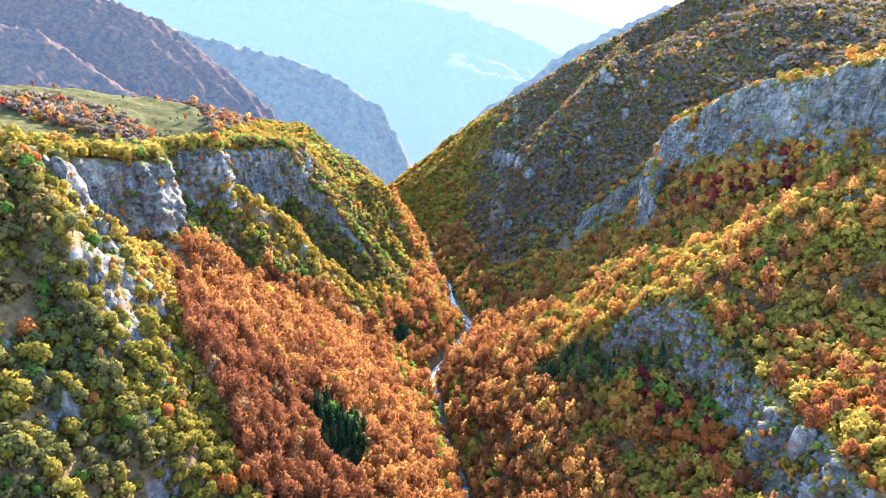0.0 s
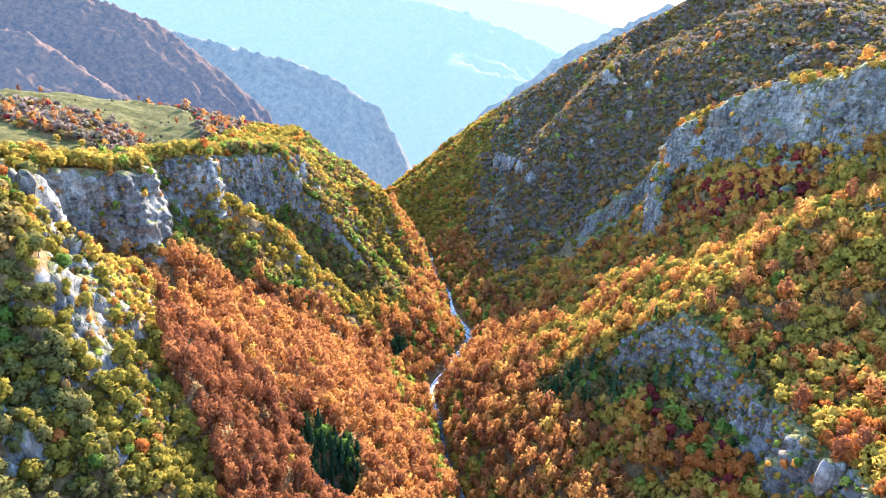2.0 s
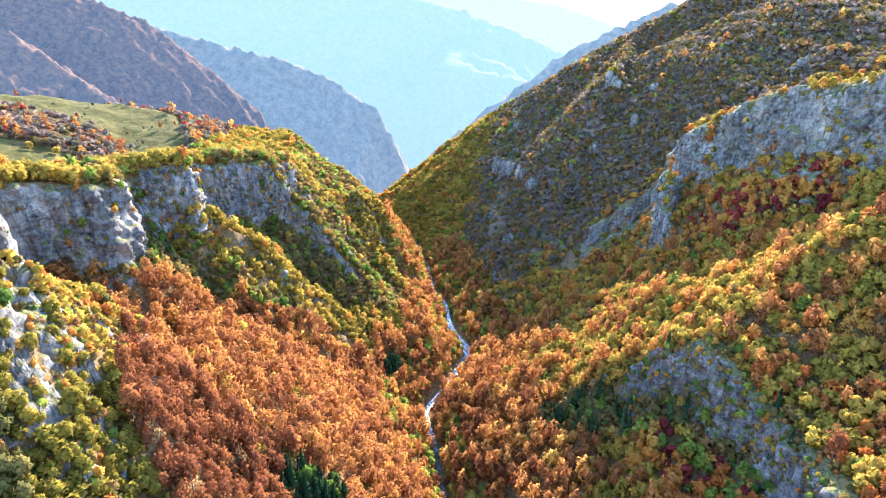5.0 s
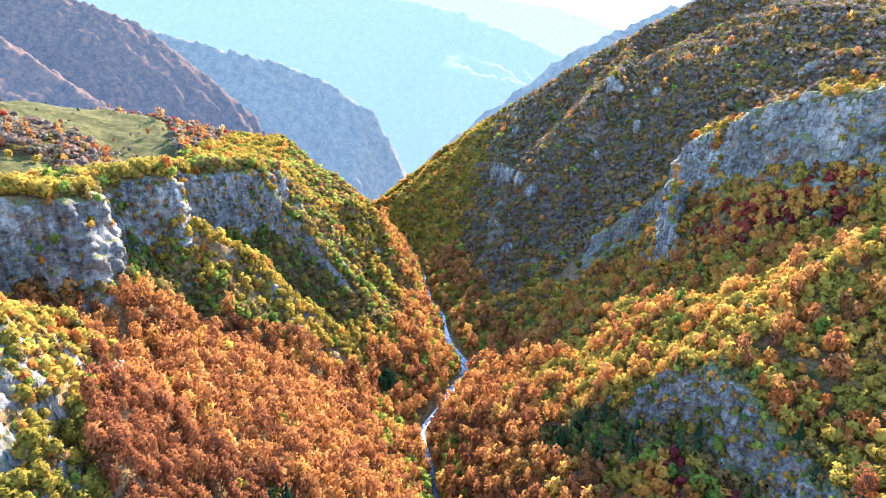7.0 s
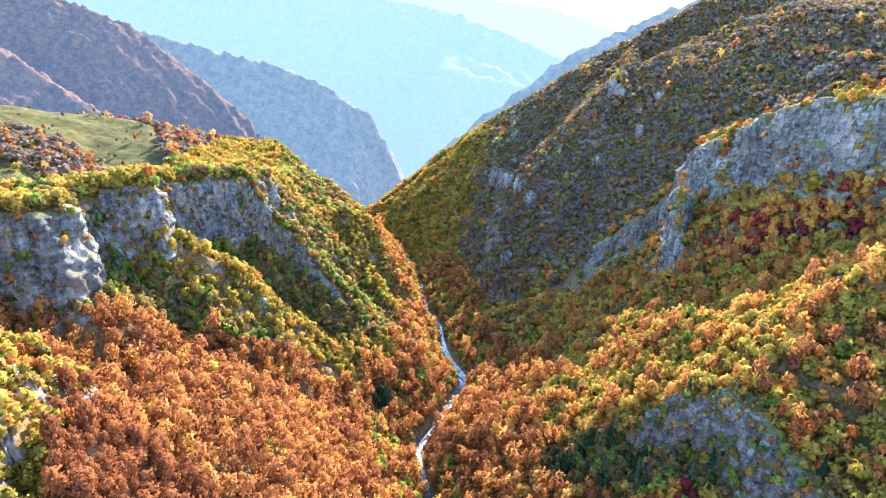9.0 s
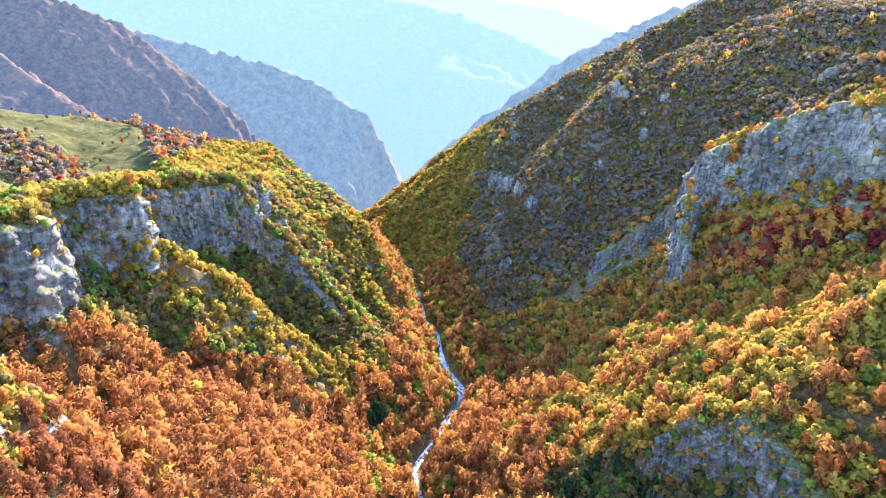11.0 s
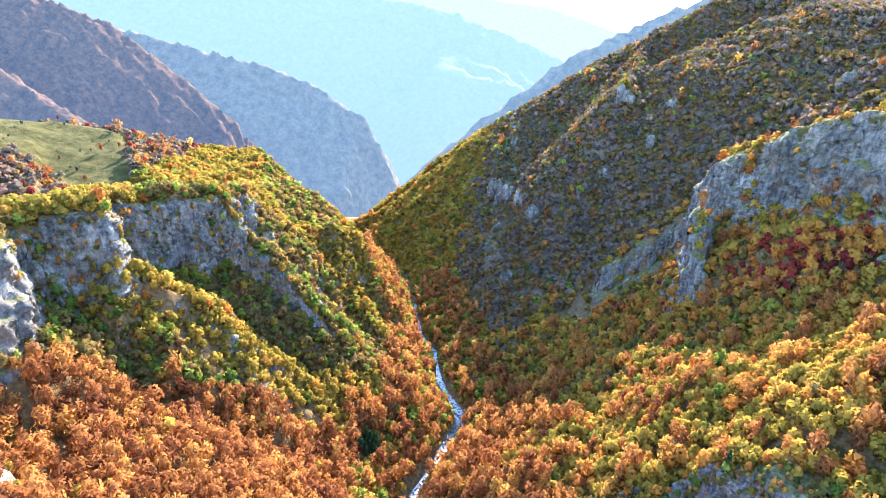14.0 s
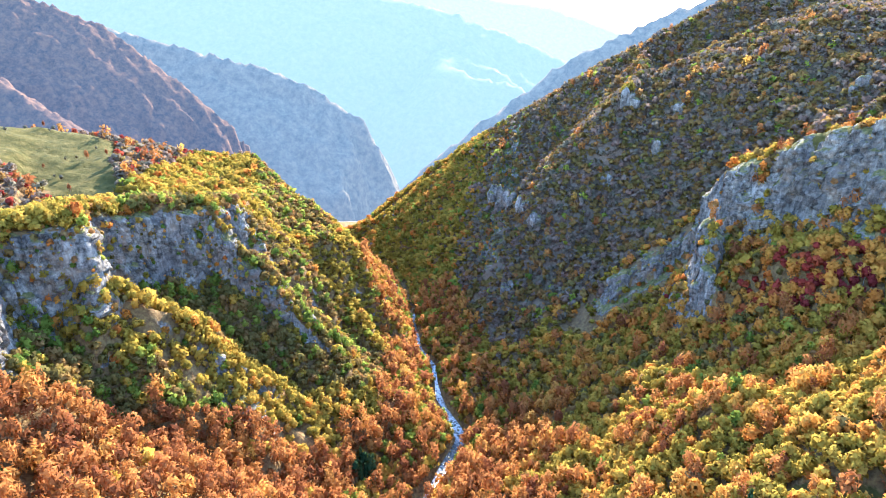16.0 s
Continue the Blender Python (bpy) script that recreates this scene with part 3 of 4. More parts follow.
build_cliff("cliff_5", RIDGES["cliff_rib"][0][:5], -1, 22, "shaded limestone rib running down to the woods", bushy=0.7)
build_cliff("cliff_6", RIDGES["right_wall"][0][1:7], 1, 38, "broad grey limestone wall with a grassy rim and ochre stains", 4.4, 0.12)
build_cliff("cliff_11", RIDGES["right_wall"][0][6:], 1, 24, "low shaded limestone rib with bushes running down from the wall", 3.0, 0.25)
build_cliff("cliff_12", RIDGES["pillar"][0], -1, 14, "pale limestone pillar at the end of the wall", 2.4, 0.3)
build_cliff("cliff_13", RIDGES["pillar"][0], 1, 12, "shaded side of the limestone pillar beside the wall", 2.4, 0.3)
build_cliff("cliff_14", RIDGES["yellow_spur"][0][2:5], -1, 34, "shaded limestone foot of the yellow wooded spur", 2.6, 0.5)
build_cliff("cliff_15", RIDGES["near_bulge"][0][3:6], -1, 34, "shaded limestone step in the wooded near slope", 2.4, 0.5)
build_cliff("cliff_16", RIDGES["ledge"][0][1:], 1, 16, "dark broken rock ledge under yellow bushes", 2.4, 0.5)
build_cliff("cliff_7", RIDGES["low_cliff"][0][1:], 1, 24, "low grey limestone cliff with a grassy lip in the woods", bushy=0.9)
build_cliff("cliff_9", RIDGES["dark_rib"][0][:4], 1, 34, "pale weathered crags on the dark mountain", 4.5, 0.45)
build_cliff("cliff_8", RIDGES["rock_knob"][0][1:], -1, 20, "small shaded rock knob above the river")

# ---------------------------------------------------------------- woods
def crown_mesh(rng, cards, width, height, base, lumps=6, card=1.3, cone=False, upright=0.0):
    """Leaf sprays (one triangle each) on a lumpy crown; returns the (3 * cards, 3) corners and their normals, which follow the crown's roundness."""
    w, h = width / 2, height / 2
    if cone:
        k = rng.uniform(0, 1, cards) ** 0.7
        a = rng.uniform(0, 6.283, cards)
        tier = 0.8 + 0.3 * np.sin(k * 30)
        r = w * (k * tier) * rng.uniform(0.75, 1.0, cards)
        centre = np.stack([r * np.cos(a), r * np.sin(a), base + height * (1 - k)], 1)
        out = np.stack([np.cos(a), np.sin(a), np.full(cards, 0.5)], 1)
        round_out = out
    else:
        blob = rng.normal(size=(lumps, 3))
        blob /= np.linalg.norm(blob, axis=1, keepdims=True)
        blob *= np.array([w, w, h]) * rng.uniform(0.18, 0.44, (lumps, 1))
        size = rng.uniform(0.52, 0.74, lumps)
        which = rng.randint(0, lumps, cards)
        d = rng.normal(size=(cards, 3))
        d[:, 2] += 0.35
        d /= np.linalg.norm(d, axis=1, keepdims=True)
        centre = blob[which] + d * np.array([w, w, h]) * size[which, None] * rng.uniform(0.75, 1.1, (cards, 1))
        centre[:, 2] += base + h
        out = d
        round_out = 0.6 * d + (centre - np.array([0, 0, base + h])) / np.array([w, w, h]) * 0.7
    nrm = out + rng.normal(size=(cards, 3)) * 0.55
    nrm /= np.linalg.norm(nrm, axis=1, keepdims=True)
    up = rng.normal(size=(cards, 3)) + np.array([0, 0, 3.0 * upright])
    tx = np.cross(nrm, up)
    tx /= np.linalg.norm(tx, axis=1, keepdims=True)
    ty = np.cross(nrm, tx)
    s = card * rng.uniform(0.7, 1.3, (cards, 1))
    tx, ty = tx * (1 - 0.5 * upright), ty * (1 + 0.7 * upright)
    a, b, c = centre + ty * s * 0.62, centre - ty * s * 0.42 + tx * s * 0.6, centre - ty * s * 0.42 - tx * s * 0.6
    soft = round_out + rng.normal(size=(cards, 3)) * 0.12 + 0.18 * nrm
    soft /= np.linalg.norm(soft, axis=1, keepdims=True)
    return np.stack([a, c, b], 1).reshape(-1, 3), np.repeat(soft, 3, axis=0)


def trunk_mesh(rng, height, radius, sides=5, limbs=4, spread=2.0):
    """A tapered, slightly bent trunk with limbs; quads."""
    verts, faces = [], []
    def tube(p, q, r0, r1, rings=2):
        start, d = len(verts), np.array(q, float) - np.array(p, float)
        e1 = np.cross(d, (0.31, 0.77, 0.2)); e1 /= np.linalg.norm(e1)
        e2 = np.cross(d, e1); e2 /= np.linalg.norm(e2)
        for k in range(rings + 1):
            f = k / rings
            c = np.array(p) + d * f + e1 * 0.12 * math.sin(f * 3.1)
            for j in range(sides):
                a = 6.283 * j / sides
                verts.append(c + (e1 * math.cos(a) + e2 * math.sin(a)) * (r0 + (r1 - r0) * f))
        for k in range(rings):
            for j in range(sides):
                i0, i1 = start + k * sides + j, start + k * sides + (j + 1) % sides
                faces.append((i0, i1, i1 + sides, i0 + sides))
    tube((0, 0, -1.0), (0, 0, height), radius, radius * 0.25, 3)
    for k in range(limbs):
        a, z0 = 6.283 * (k + rng.uniform(0, 0.6)) / limbs, height * rng.uniform(0.4, 0.75)
        tube((0, 0, z0), (math.cos(a) * spread, math.sin(a) * spread, z0 + spread * rng.uniform(0.7, 1.3)), radius * 0.4, radius * 0.1, 1)
    return np.array(verts), np.array(faces)


# kind: crown width, crown height, height of the crown's foot, lumps
KINDS = {"beech": (8.2, 14.6, 1.6, 12), "hornbeam": (7.0, 7.6, 0.6, 8), "maple": (7.2, 8.2, 1.0, 8), "cherry": (5.2, 6.2, 2.2, 5),
         "ash": (7.0, 8.2, 1.0, 8), "oak": (7.2, 7.2, 0.8, 8), "bare": (6.0, 6.8, 1.6, 7), "spruce": (5.0, 13.0, 1.2, 0)}
LABELS = {"beech": "rust-brown autumn beech tree with a tall narrow crown", "hornbeam": "yellow-green hornbeam tree with a rounded autumn crown",
          "maple": "bright orange autumn maple tree on the slope", "cherry": "crimson wild cherry tree with a small crown",
          "ash": "fresh green ash tree among the autumn woods", "oak": "brown half-bare oak tree on the shaded slope", "bare": "grey-mauve leafless tree on the shaded mountainside", "spruce": "dark green spruce tree with a pointed crown"}


def species_at(x, y, rng):
    """Which kind grows where: rust beeches low on both banks, yellow woods on spurs and shoulders, brown oak in the
    shade. On some slopes darker kinds put part of the shade into leaf colour.
    """
    d, side, _, _ = along(x, y, RIVER)
    n1, n2, n3 = waves(x, y, 120, 31), waves(x, y, 45, 32), waves(x, y, 26, 33)
    west = side > 0
    r = 0.5 / (1 + np.exp(-3.2 * waves(x, y, 24, 35))) + 0.5 * rng.uniform(0, 1, x.shape)
    out = np.full(x.shape, 1)
    spur = np.minimum(np.minimum(along(x, y, RIDGES["near_spur"][0])[0], along(x, y, RIDGES["yellow_spur"][0])[0] * 1.3), np.minimum(along(x, y, RIDGES["middle_spur"][0])[0] * 1.6, along(x, y, [(-470, 380), (-238, 462), (-204, 556), (-184, 676), (-190, 850), (-250, 1010)])[0] * 1.4))
    high = relief(x, y)
    behind = along(x, y, RIDGES["near_spur"][0])[1] > 0
    rust_west = west & ((y < 478 + 0.91 * (x + 203) + 8 * n3) | (y < 700) & (d < 62 + 12 * n2)) & behind & (spur > 34 + 8 * n2) & (high < 196 + 10 * n2)
    rust_east = ~west & (d < 85 + 35 * n1) & (y < 640)
    rust_floor = (y >= 640) & (y < 930) & (d < 55 + 15 * n2)
    mixed = ~west & ~rust_east & (y < 640)
    dark = (y > 560) & ~west & (d > 60) | (y > 1000)
    def put(where, table):
        edge = np.cumsum([p for _, p in table])
        pick = np.searchsorted(edge / edge[-1], r)
        names = np.array([list(KINDS).index(k) for k, _ in table])
        out[where] = names[np.clip(pick, 0, len(table) - 1)][where]
    put(np.ones(x.shape, bool), [("ash", 0.12), ("hornbeam", 0.66), ("maple", 0.08), ("oak", 0.14)])
    put(mixed & (n2 > -0.1), [("ash", 0.12), ("hornbeam", 0.60), ("maple", 0.16), ("beech", 0.06), ("oak", 0.05), ("cherry", 0.01)])
    put(mixed & (n2 <= -0.1), [("hornbeam", 0.44), ("maple", 0.24), ("beech", 0.14), ("oak", 0.13), ("cherry", 0.05)])
    put(dark, [("ash", 0.13), ("oak", 0.19), ("hornbeam", 0.31), ("maple", 0.19), ("beech", 0.13), ("cherry", 0.05)])
    put(dark & (y > 740 + 40 * n2), [("ash", 0.13), ("bare", 0.36), ("oak", 0.41), ("beech", 0.10)])
    lit = (y > 900) & (x < 30 + 0.28 * (y - 900) + 22 * n2 + 14 * n3 + rng.uniform(-16, 16, x.shape)) & (x > -200)
    put(lit, [("hornbeam", 0.70), ("maple", 0.12), ("ash", 0.08), ("bare", 0.1)])
    put((x < -300) & (y > 1000), [("bare", 0.86), ("oak", 0.06), ("beech", 0.08)])
    put((x < -290) & (y > 655) & (y < 1000) & (high > 150), [("beech", 0.20), ("bare", 0.44), ("oak", 0.10), ("cherry", 0.24), ("hornbeam", 0.02)])
    # greener, darker kinds on the fronts: part of their shade is leaf colour
    for ridge, inner, outer in (("yellow_spur", 32, 75), ("middle_spur", 12, 60), ("cliff_rib", 5, 60), ("bench", 4, 80)):
        r2, s2, _, _ = along(x, y, RIDGES[ridge][0])
        clear = (ridge != "bench") | (along(x, y, RIDGES["yellow_spur"][0])[0] > 30 + 5 * n3) & (along(x, y, RIDGES["middle_spur"][0])[0] > 22)
        put(clear & west & (s2 < 0) & (r2 > inner + 5 * n3) & (r2 < outer), [("ash", 0.34), ("oak", 0.36), ("hornbeam", 0.22), ("maple", 0.04), ("cherry", 0.04)])
    # olive mix, picked darker to put this slope's shade into its colour
    br, bs, _, _ = along(x, y, RIDGES["near_bulge"][0])
    put((x < -120) & (y < 340) & ((bs < 0) | (br < 8)), [("ash", 0.2), ("oak", 0.42), ("hornbeam", 0.27), ("maple", 0.11)])
    put(rust_west, [("ash", 0.05), ("hornbeam", 0.13), ("beech", 0.69), ("maple", 0.09), ("oak", 0.04)])
    put(rust_east, [("ash", 0.05), ("hornbeam", 0.27), ("beech", 0.50), ("maple", 0.13), ("oak", 0.05)])
    put(rust_floor, [("beech", 0.48), ("hornbeam", 0.22), ("ash", 0.16), ("maple", 0.1), ("oak", 0.04)])
    put(west & (d < 46 + 10 * n3) & (y > 470) & (y < 700), [("ash", 0.27), ("hornbeam", 0.36), ("beech", 0.32), ("maple", 0.05)])
    put((d < 26) & (y < 930), [("beech", 0.4), ("hornbeam", 0.25), ("ash", 0.25), ("maple", 0.1)])
    # the gully's conifers, with brown oak so its shade is partly leaf colour
    put(np.hypot(x + 70, y - 330) < 22 + 6 * n3, [("spruce", 0.55), ("ash", 0.1), ("oak", 0.35)])
    put(np.hypot(x + 45, y - 575) < 10, [("spruce", 0.8), ("ash", 0.2)])
    put(along(x, y, [(248, 596), (284, 556), (314, 528)])[0] < 20 + 4 * n3, [("cherry", 0.46), ("maple", 0.24), ("oak", 0.30)])
    # dark green talus woods that also darken the cliff's recess by colour
    lr, ls, _, _ = along(x, y, RIDGES["low_cliff"][0][6:])
    put((ls > 0) & (lr > 4) & (lr < 34 + 5 * n3), [("oak", 0.6), ("spruce", 0.1), ("ash", 0.1), ("maple", 0.12), ("hornbeam", 0.08)])
    put(along(x, y, [(138, 372), (165, 330), (178, 290)])[0] < 12, [("cherry", 0.3), ("maple", 0.3), ("ash", 0.2), ("hornbeam", 0.2)])
    return out


def scatter(rng, x0, x1, y0, y1, gap):
    x, y = np.meshgrid(np.arange(x0, x1, gap), np.arange(y0, y1, gap))
    x[1::2] += gap / 2
    x, y = x.ravel() + rng.uniform(-0.42, 0.42, x.size) * gap, y.ravel() + rng.uniform(-0.42, 0.42, x.size) * gap
    keep = np.abs(x) < 0.80 * y + 70
    return x[keep], y[keep]


# faces that stay bare: a crest, its side, metres out from and to, how many of the trees are left out
BARE_FACES = ((RIDGES["near_spur"][0][1:5], 1, 1, 15, 0.93), (RIDGES["near_spur"][0][1:5], -1, 0, 6, 0.8), (((-215, 434), (-203, 417), (-189, 365), (-172, 304), (-145, 265)), 1, 1, 14, 0.75),
              (RIDGES["yellow_spur"][0][2:5], -1, 16, 34, 0.75), (RIDGES["pillar"][0], -1, 1, 13, 0.8), (RIDGES["pillar"][0], 1, 1, 10, 0.8),
              (RIDGES["low_cliff"][0][2:8], 1, 2, 22, 0.8), (RIDGES["right_wall"][0][6:], 1, 0, 30, 0.92), (RIDGES["right_wall"][0][7:], -1, 0, 9, 0.75), (RIDGES["dark_rib"][0][:4], 1, 4, 30, 0.62),
              (RIDGES["near_bulge"][0][3:6], -1, 14, 34, 0.6), (RIDGES["ledge"][0][1:], 1, 3, 14, 0.6))


def thin(x, y, rng):
    """Leaves out the trees that would stand in water, on open grass or on a rock face."""
    d = along(x, y, RIVER)[0]
    st = slope_of(x, y)
    bare = meadow_mask(x, y)
    keep = (d > np.where(y < 540, 4.2, np.where(y < 725, 7.6, np.where(y < 985, 4.4, 0)))) & (rng.uniform(0, 1, x.shape) > np.clip((st - 3.0 + 0.7 * waves(x, y, 30, 51)) * 1.2, 0, 0.93)) & (bare < 0.35 + 0.5 * rng.uniform(0, 1, x.shape) ** 3)
    keep &= rng.uniform(0, 1, x.shape) < np.where(y < 640, 0.9, 0.7) * np.sqrt(1 + st * st)
    for line, side, near, out, share in BARE_FACES:
        r, s, _, _ = along(x, y, line)
        keep &= ~((s * side > 0) & (r > near) & (r < out) & (rng.uniform(0, 1, x.shape) < share))
    keep &= y > 340 - relief(x, y)  # the foot of the slopes behind the start is out of sight
    keep &= ~((y > 1330) & (x > -200)) & (y < 1600)
    return x[keep], y[keep], st[keep]


def plant(name, label, x, y, kinds, rng, cards, card, variants=5, grow=1.0, squat=1.0):
    """One mesh of woods for each kind of tree that grows on these places."""
    z = relief(x, y)
    st = slope_of(x, y)
    for ki, kind in enumerate(KINDS):
        sel = np.where(kinds == ki)[0]
        if not len(sel):
            continue
        w, h, foot, lumps = KINDS[kind]
        verts, tints, ways = [], [], []
        for v in range(variants):
            part_sel = sel[v::variants]
            if not len(part_sel):
                continue
            shape, face = crown_mesh(np.random.RandomState(100 * ki + v), cards, w, h, foot, max(lumps, 4), card, kind == "spruce", {"beech": 0.6, "bare": 0.3}.get(kind, 0.0))
            m = len(part_sel)
            turn, size = rng.uniform(0, 6.283, m), grow * rng.uniform(0.62, 1.3, m) * np.clip(1.12 - 0.12 * st[part_sel], 0.7, 1)
            tall = squat * size * rng.uniform(0.85, 1.2, m)
            c, s = np.cos(turn) * size, np.sin(turn) * size
            px = shape[None, :, 0] * c[:, None] - shape[None, :, 1] * s[:, None] + x[part_sel, None]
            py = shape[None, :, 0] * s[:, None] + shape[None, :, 1] * c[:, None] + y[part_sel, None]
            pz = shape[None, :, 2] * tall[:, None] + z[part_sel, None]
            verts.append(np.stack([px, py, pz], 2).reshape(-1, 3))
            c, s = np.cos(turn)[:, None], np.sin(turn)[:, None]
            ways.append(np.stack([face[None, :, 0] * c - face[None, :, 1] * s, face[None, :, 0] * s + face[None, :, 1] * c, np.broadcast_to(face[None, :, 2], (m, len(face)))], 2).reshape(-1, 3))
            tints.append(np.repeat(np.clip(0.45 + 0.06 * (x[part_sel] > 40) * (y[part_sel] < 650) + 0.32 * waves(x[part_sel], y[part_sel], 55, 36) + rng.uniform(-0.3, 0.3, m), 0, 1), len(shape)))
        verts, tints = np.concatenate(verts), np.concatenate(tints)
        ob = link_mesh(kind + "_" + name, verts, np.arange(len(verts)).reshape(-1, 3), LEAF[kind], attrs=(("tint", tints),), normals=np.concatenate(ways))
        tagged(ob, label.format(kind), "woods", kind="stuff")


HOW_MANY = {"beech": 290, "hornbeam": 290, "maple": 220, "cherry": 60, "ash": 80, "oak": 120, "spruce": 40, "bare": 0}


def part(name, verts, faces, mat, parent, smooth=True, normals=None):
    ob = link_mesh(name, verts, faces, mat, smooth, normals=normals)
    ob.parent = parent
    return ob


def space_out(x, y, gap):
    """Marks the trees that keep their distance: a wide crown leaves less room for its neighbours."""
    cells, keep = collections.defaultdict(list), np.zeros(len(x), bool)
    for i in np.argsort(-gap, kind="stable"):
        cx, cy = int(x[i] // 6), int(y[i] // 6)
        near = [j for a in (-1, 0, 1) for b in (-1, 0, 1) for j in cells[cx + a, cy + b]]
        if all((x[i] - x[j]) ** 2 + (y[i] - y[j]) ** 2 > (0.5 * (gap[i] + gap[j])) ** 2 for j in near):
            cells[cx, cy].append(i)
            keep[i] = True
    return keep


def single_trees(x, y, kinds, rng):
    """The trees over which the flight begins, each a thing of its own; returns the places that are left for the joined woods."""
    z, st = relief(x, y), slope_of(x, y)
    near = np.hypot(np.hypot(x, y - 170), z - 368)
    left = np.ones(len(x), bool)
    for ki, kind in enumerate(KINDS):
        w, h, foot, lumps = KINDS[kind]
        sel = np.where(kinds == ki)[0]
        sel = sel[np.argsort(near[sel])][:HOW_MANY[kind]]
        left[sel] = False
        models = []
        for v in range(4):
            if v * 1 >= len(sel):
                break
            i, r = sel[v], np.random.RandomState(900 + 10 * ki + v)
            top = new(kind + "_tree")
            cards, face = crown_mesh(r, 300, w, h, foot, max(lumps, 4) + 1, 1.05, kind == "spruce", 0.6 if kind == "beech" else 0.0)
            part("trunk", *trunk_mesh(r, foot + h * 0.7, 0.24, 5, 0 if kind == "spruce" else 5, w * 0.3), BARK, top)
            part("crown", cards, np.arange(len(cards)).reshape(-1, 3), LEAF[kind], top, True, face)
            tagged(top, LABELS[kind], "tree", group=kind + " trees on the valley slopes")
            models.append(top)
        for n, i in enumerate(sel):
            size = 1.12 * rng.uniform(0.72, 1.28) * min(max(1.12 - 0.12 * st[i], 0.7), 1)
            ob = models[n] if n < len(models) else copy_thing(models[n % len(models)], Matrix())
            ob.matrix_basis = Matrix.LocRotScale((x[i], y[i], z[i]), Euler((0, 0, rng.uniform(0, 6.283))), (size, size, size * rng.uniform(0.85, 1.2)))
    return left


rng = np.random.RandomState(7)
x, y = scatter(rng, -340, 400, 170, 685, 3.2)
x, y, _ = thin(x, y, rng)
kinds = species_at(x, y, rng)
room = space_out(x, y, np.array([5.4 if k == "beech" else 3.45 for k in KINDS])[kinds] / (1 + slope_of(x, y) ** 2) ** 0.25)
x, y, kinds = x[room], y[room], kinds[room]
rest = single_trees(x, y, kinds, rng)
plant("woods", "dense autumn {} woods covering the valley slopes", x[rest], y[rest], kinds[rest], rng, 104, 1.45, grow=1.17)
x, y = scatter(rng, -420, 480, 640, 1290, 4.4)
far = (y > 685) | (x < -340) | (x > 400)
x, y = x[far], y[far]
x, y, _ = thin(x, y, rng)
plant("slope_woods", "autumn {} woods on the canyon sides", x, y, species_at(x, y, rng), rng, 29, 2.4, grow=1.2, squat=0.78)
x, y = scatter(rng, -1000, 900, 640, 1290, 5.0)
far = ((x < -420) & (y < 1040)) | (x > 480)
x, y, _ = thin(x[far], y[far], rng)
plant("far_woods", "distant half-bare {} woods on the mountainside", x, y, species_at(x, y, rng), rng, 17, 3.3, grow=1.15, squat=0.8)

# bushes on the ledges of the rock faces
spots = np.concatenate(CRAGS)
pick = (waves3(spots[:, :3], 22, 61) + 0.5 * waves3(spots[:, :3], 7, 62) > 0.75 - 1.3 * spots[:, 3]) & (rng.uniform(0, 1, len(spots)) < 0.26 + 0.34 * spots[:, 3])
spots = spots[pick, :3]


def bushes(kind, where):
    shape, face = crown_mesh(np.random.RandomState(5), 46, 3.4, 3.2, -0.6, 4, 1.05)
    m = len(where)
    turn, size = rng.uniform(0, 6.283, m), 0.45 + 1.5 * rng.uniform(0, 1, m) ** 2
    c, s = np.cos(turn) * size, np.sin(turn) * size
    px = shape[None, :, 0] * c[:, None] - shape[None, :, 1] * s[:, None] + where[:, :1]
    py = shape[None, :, 0] * s[:, None] + shape[None, :, 1] * c[:, None] + where[:, 1:2]
    pz = shape[None, :, 2] * size[:, None] + where[:, 2:]
    c, s = np.cos(turn)[:, None], np.sin(turn)[:, None]
    ways = np.stack([face[None, :, 0] * c - face[None, :, 1] * s, face[None, :, 0] * s + face[None, :, 1] * c, np.broadcast_to(face[None, :, 2], (m, len(face)))], 2)
    ob = link_mesh(kind + "_bushes", np.stack([px, py, pz], 2).reshape(-1, 3), np.arange(m * len(shape)).reshape(-1, 3), LEAF[kind],
                   attrs=(("tint", np.repeat(rng.uniform(0, 1, m), len(shape))),), normals=ways.reshape(-1, 3))
    tagged(ob, "small autumn bushes rooted on the limestone ledges", "bushes", kind="stuff")


for kind, where in (("hornbeam", spots[0::5]), ("oak", np.concatenate([spots[1::5], spots[2::5]])), ("ash", spots[3::5]), ("maple", spots[4::5])):
    bushes(kind, where)

# ---------------------------------------------------------------- crags, boulders and lone trees
def rock_lump(r, wide, deep, tall, detail=3):
    """A weathered block: a ball cut flat by random planes, then roughened."""
    bm = bmesh.new()
    bmesh.ops.create_icosphere(bm, subdivisions=detail, radius=1.0)
    planes = [(Vector(r.normal(size=3)).normalized(), r.uniform(0.55, 0.85)) for _ in range(9)]
    for v in bm.verts:
        for n, d in planes:
            k = v.co.dot(n)
            if k > d:
                v.co -= n * (k - d)
        v.co *= 1 + 0.09 * noise.noise(v.co * 2.6 + Vector((r.uniform(0, 0.1), 0, 0))) + 0.05 * noise.noise(v.co * 7)
        v.co = Vector((v.co.x * wide / 2, v.co.y * deep / 2, v.co.z * tall / 2))
    verts, faces = np.array([v.co for v in bm.verts]), np.array([[v.index for v in f.verts] for f in bm.faces])
    bm.free()
    return verts, faces


def on_ground(x, y):
    return float(relief(np.array([float(x)]), np.array([float(y)]))[0])


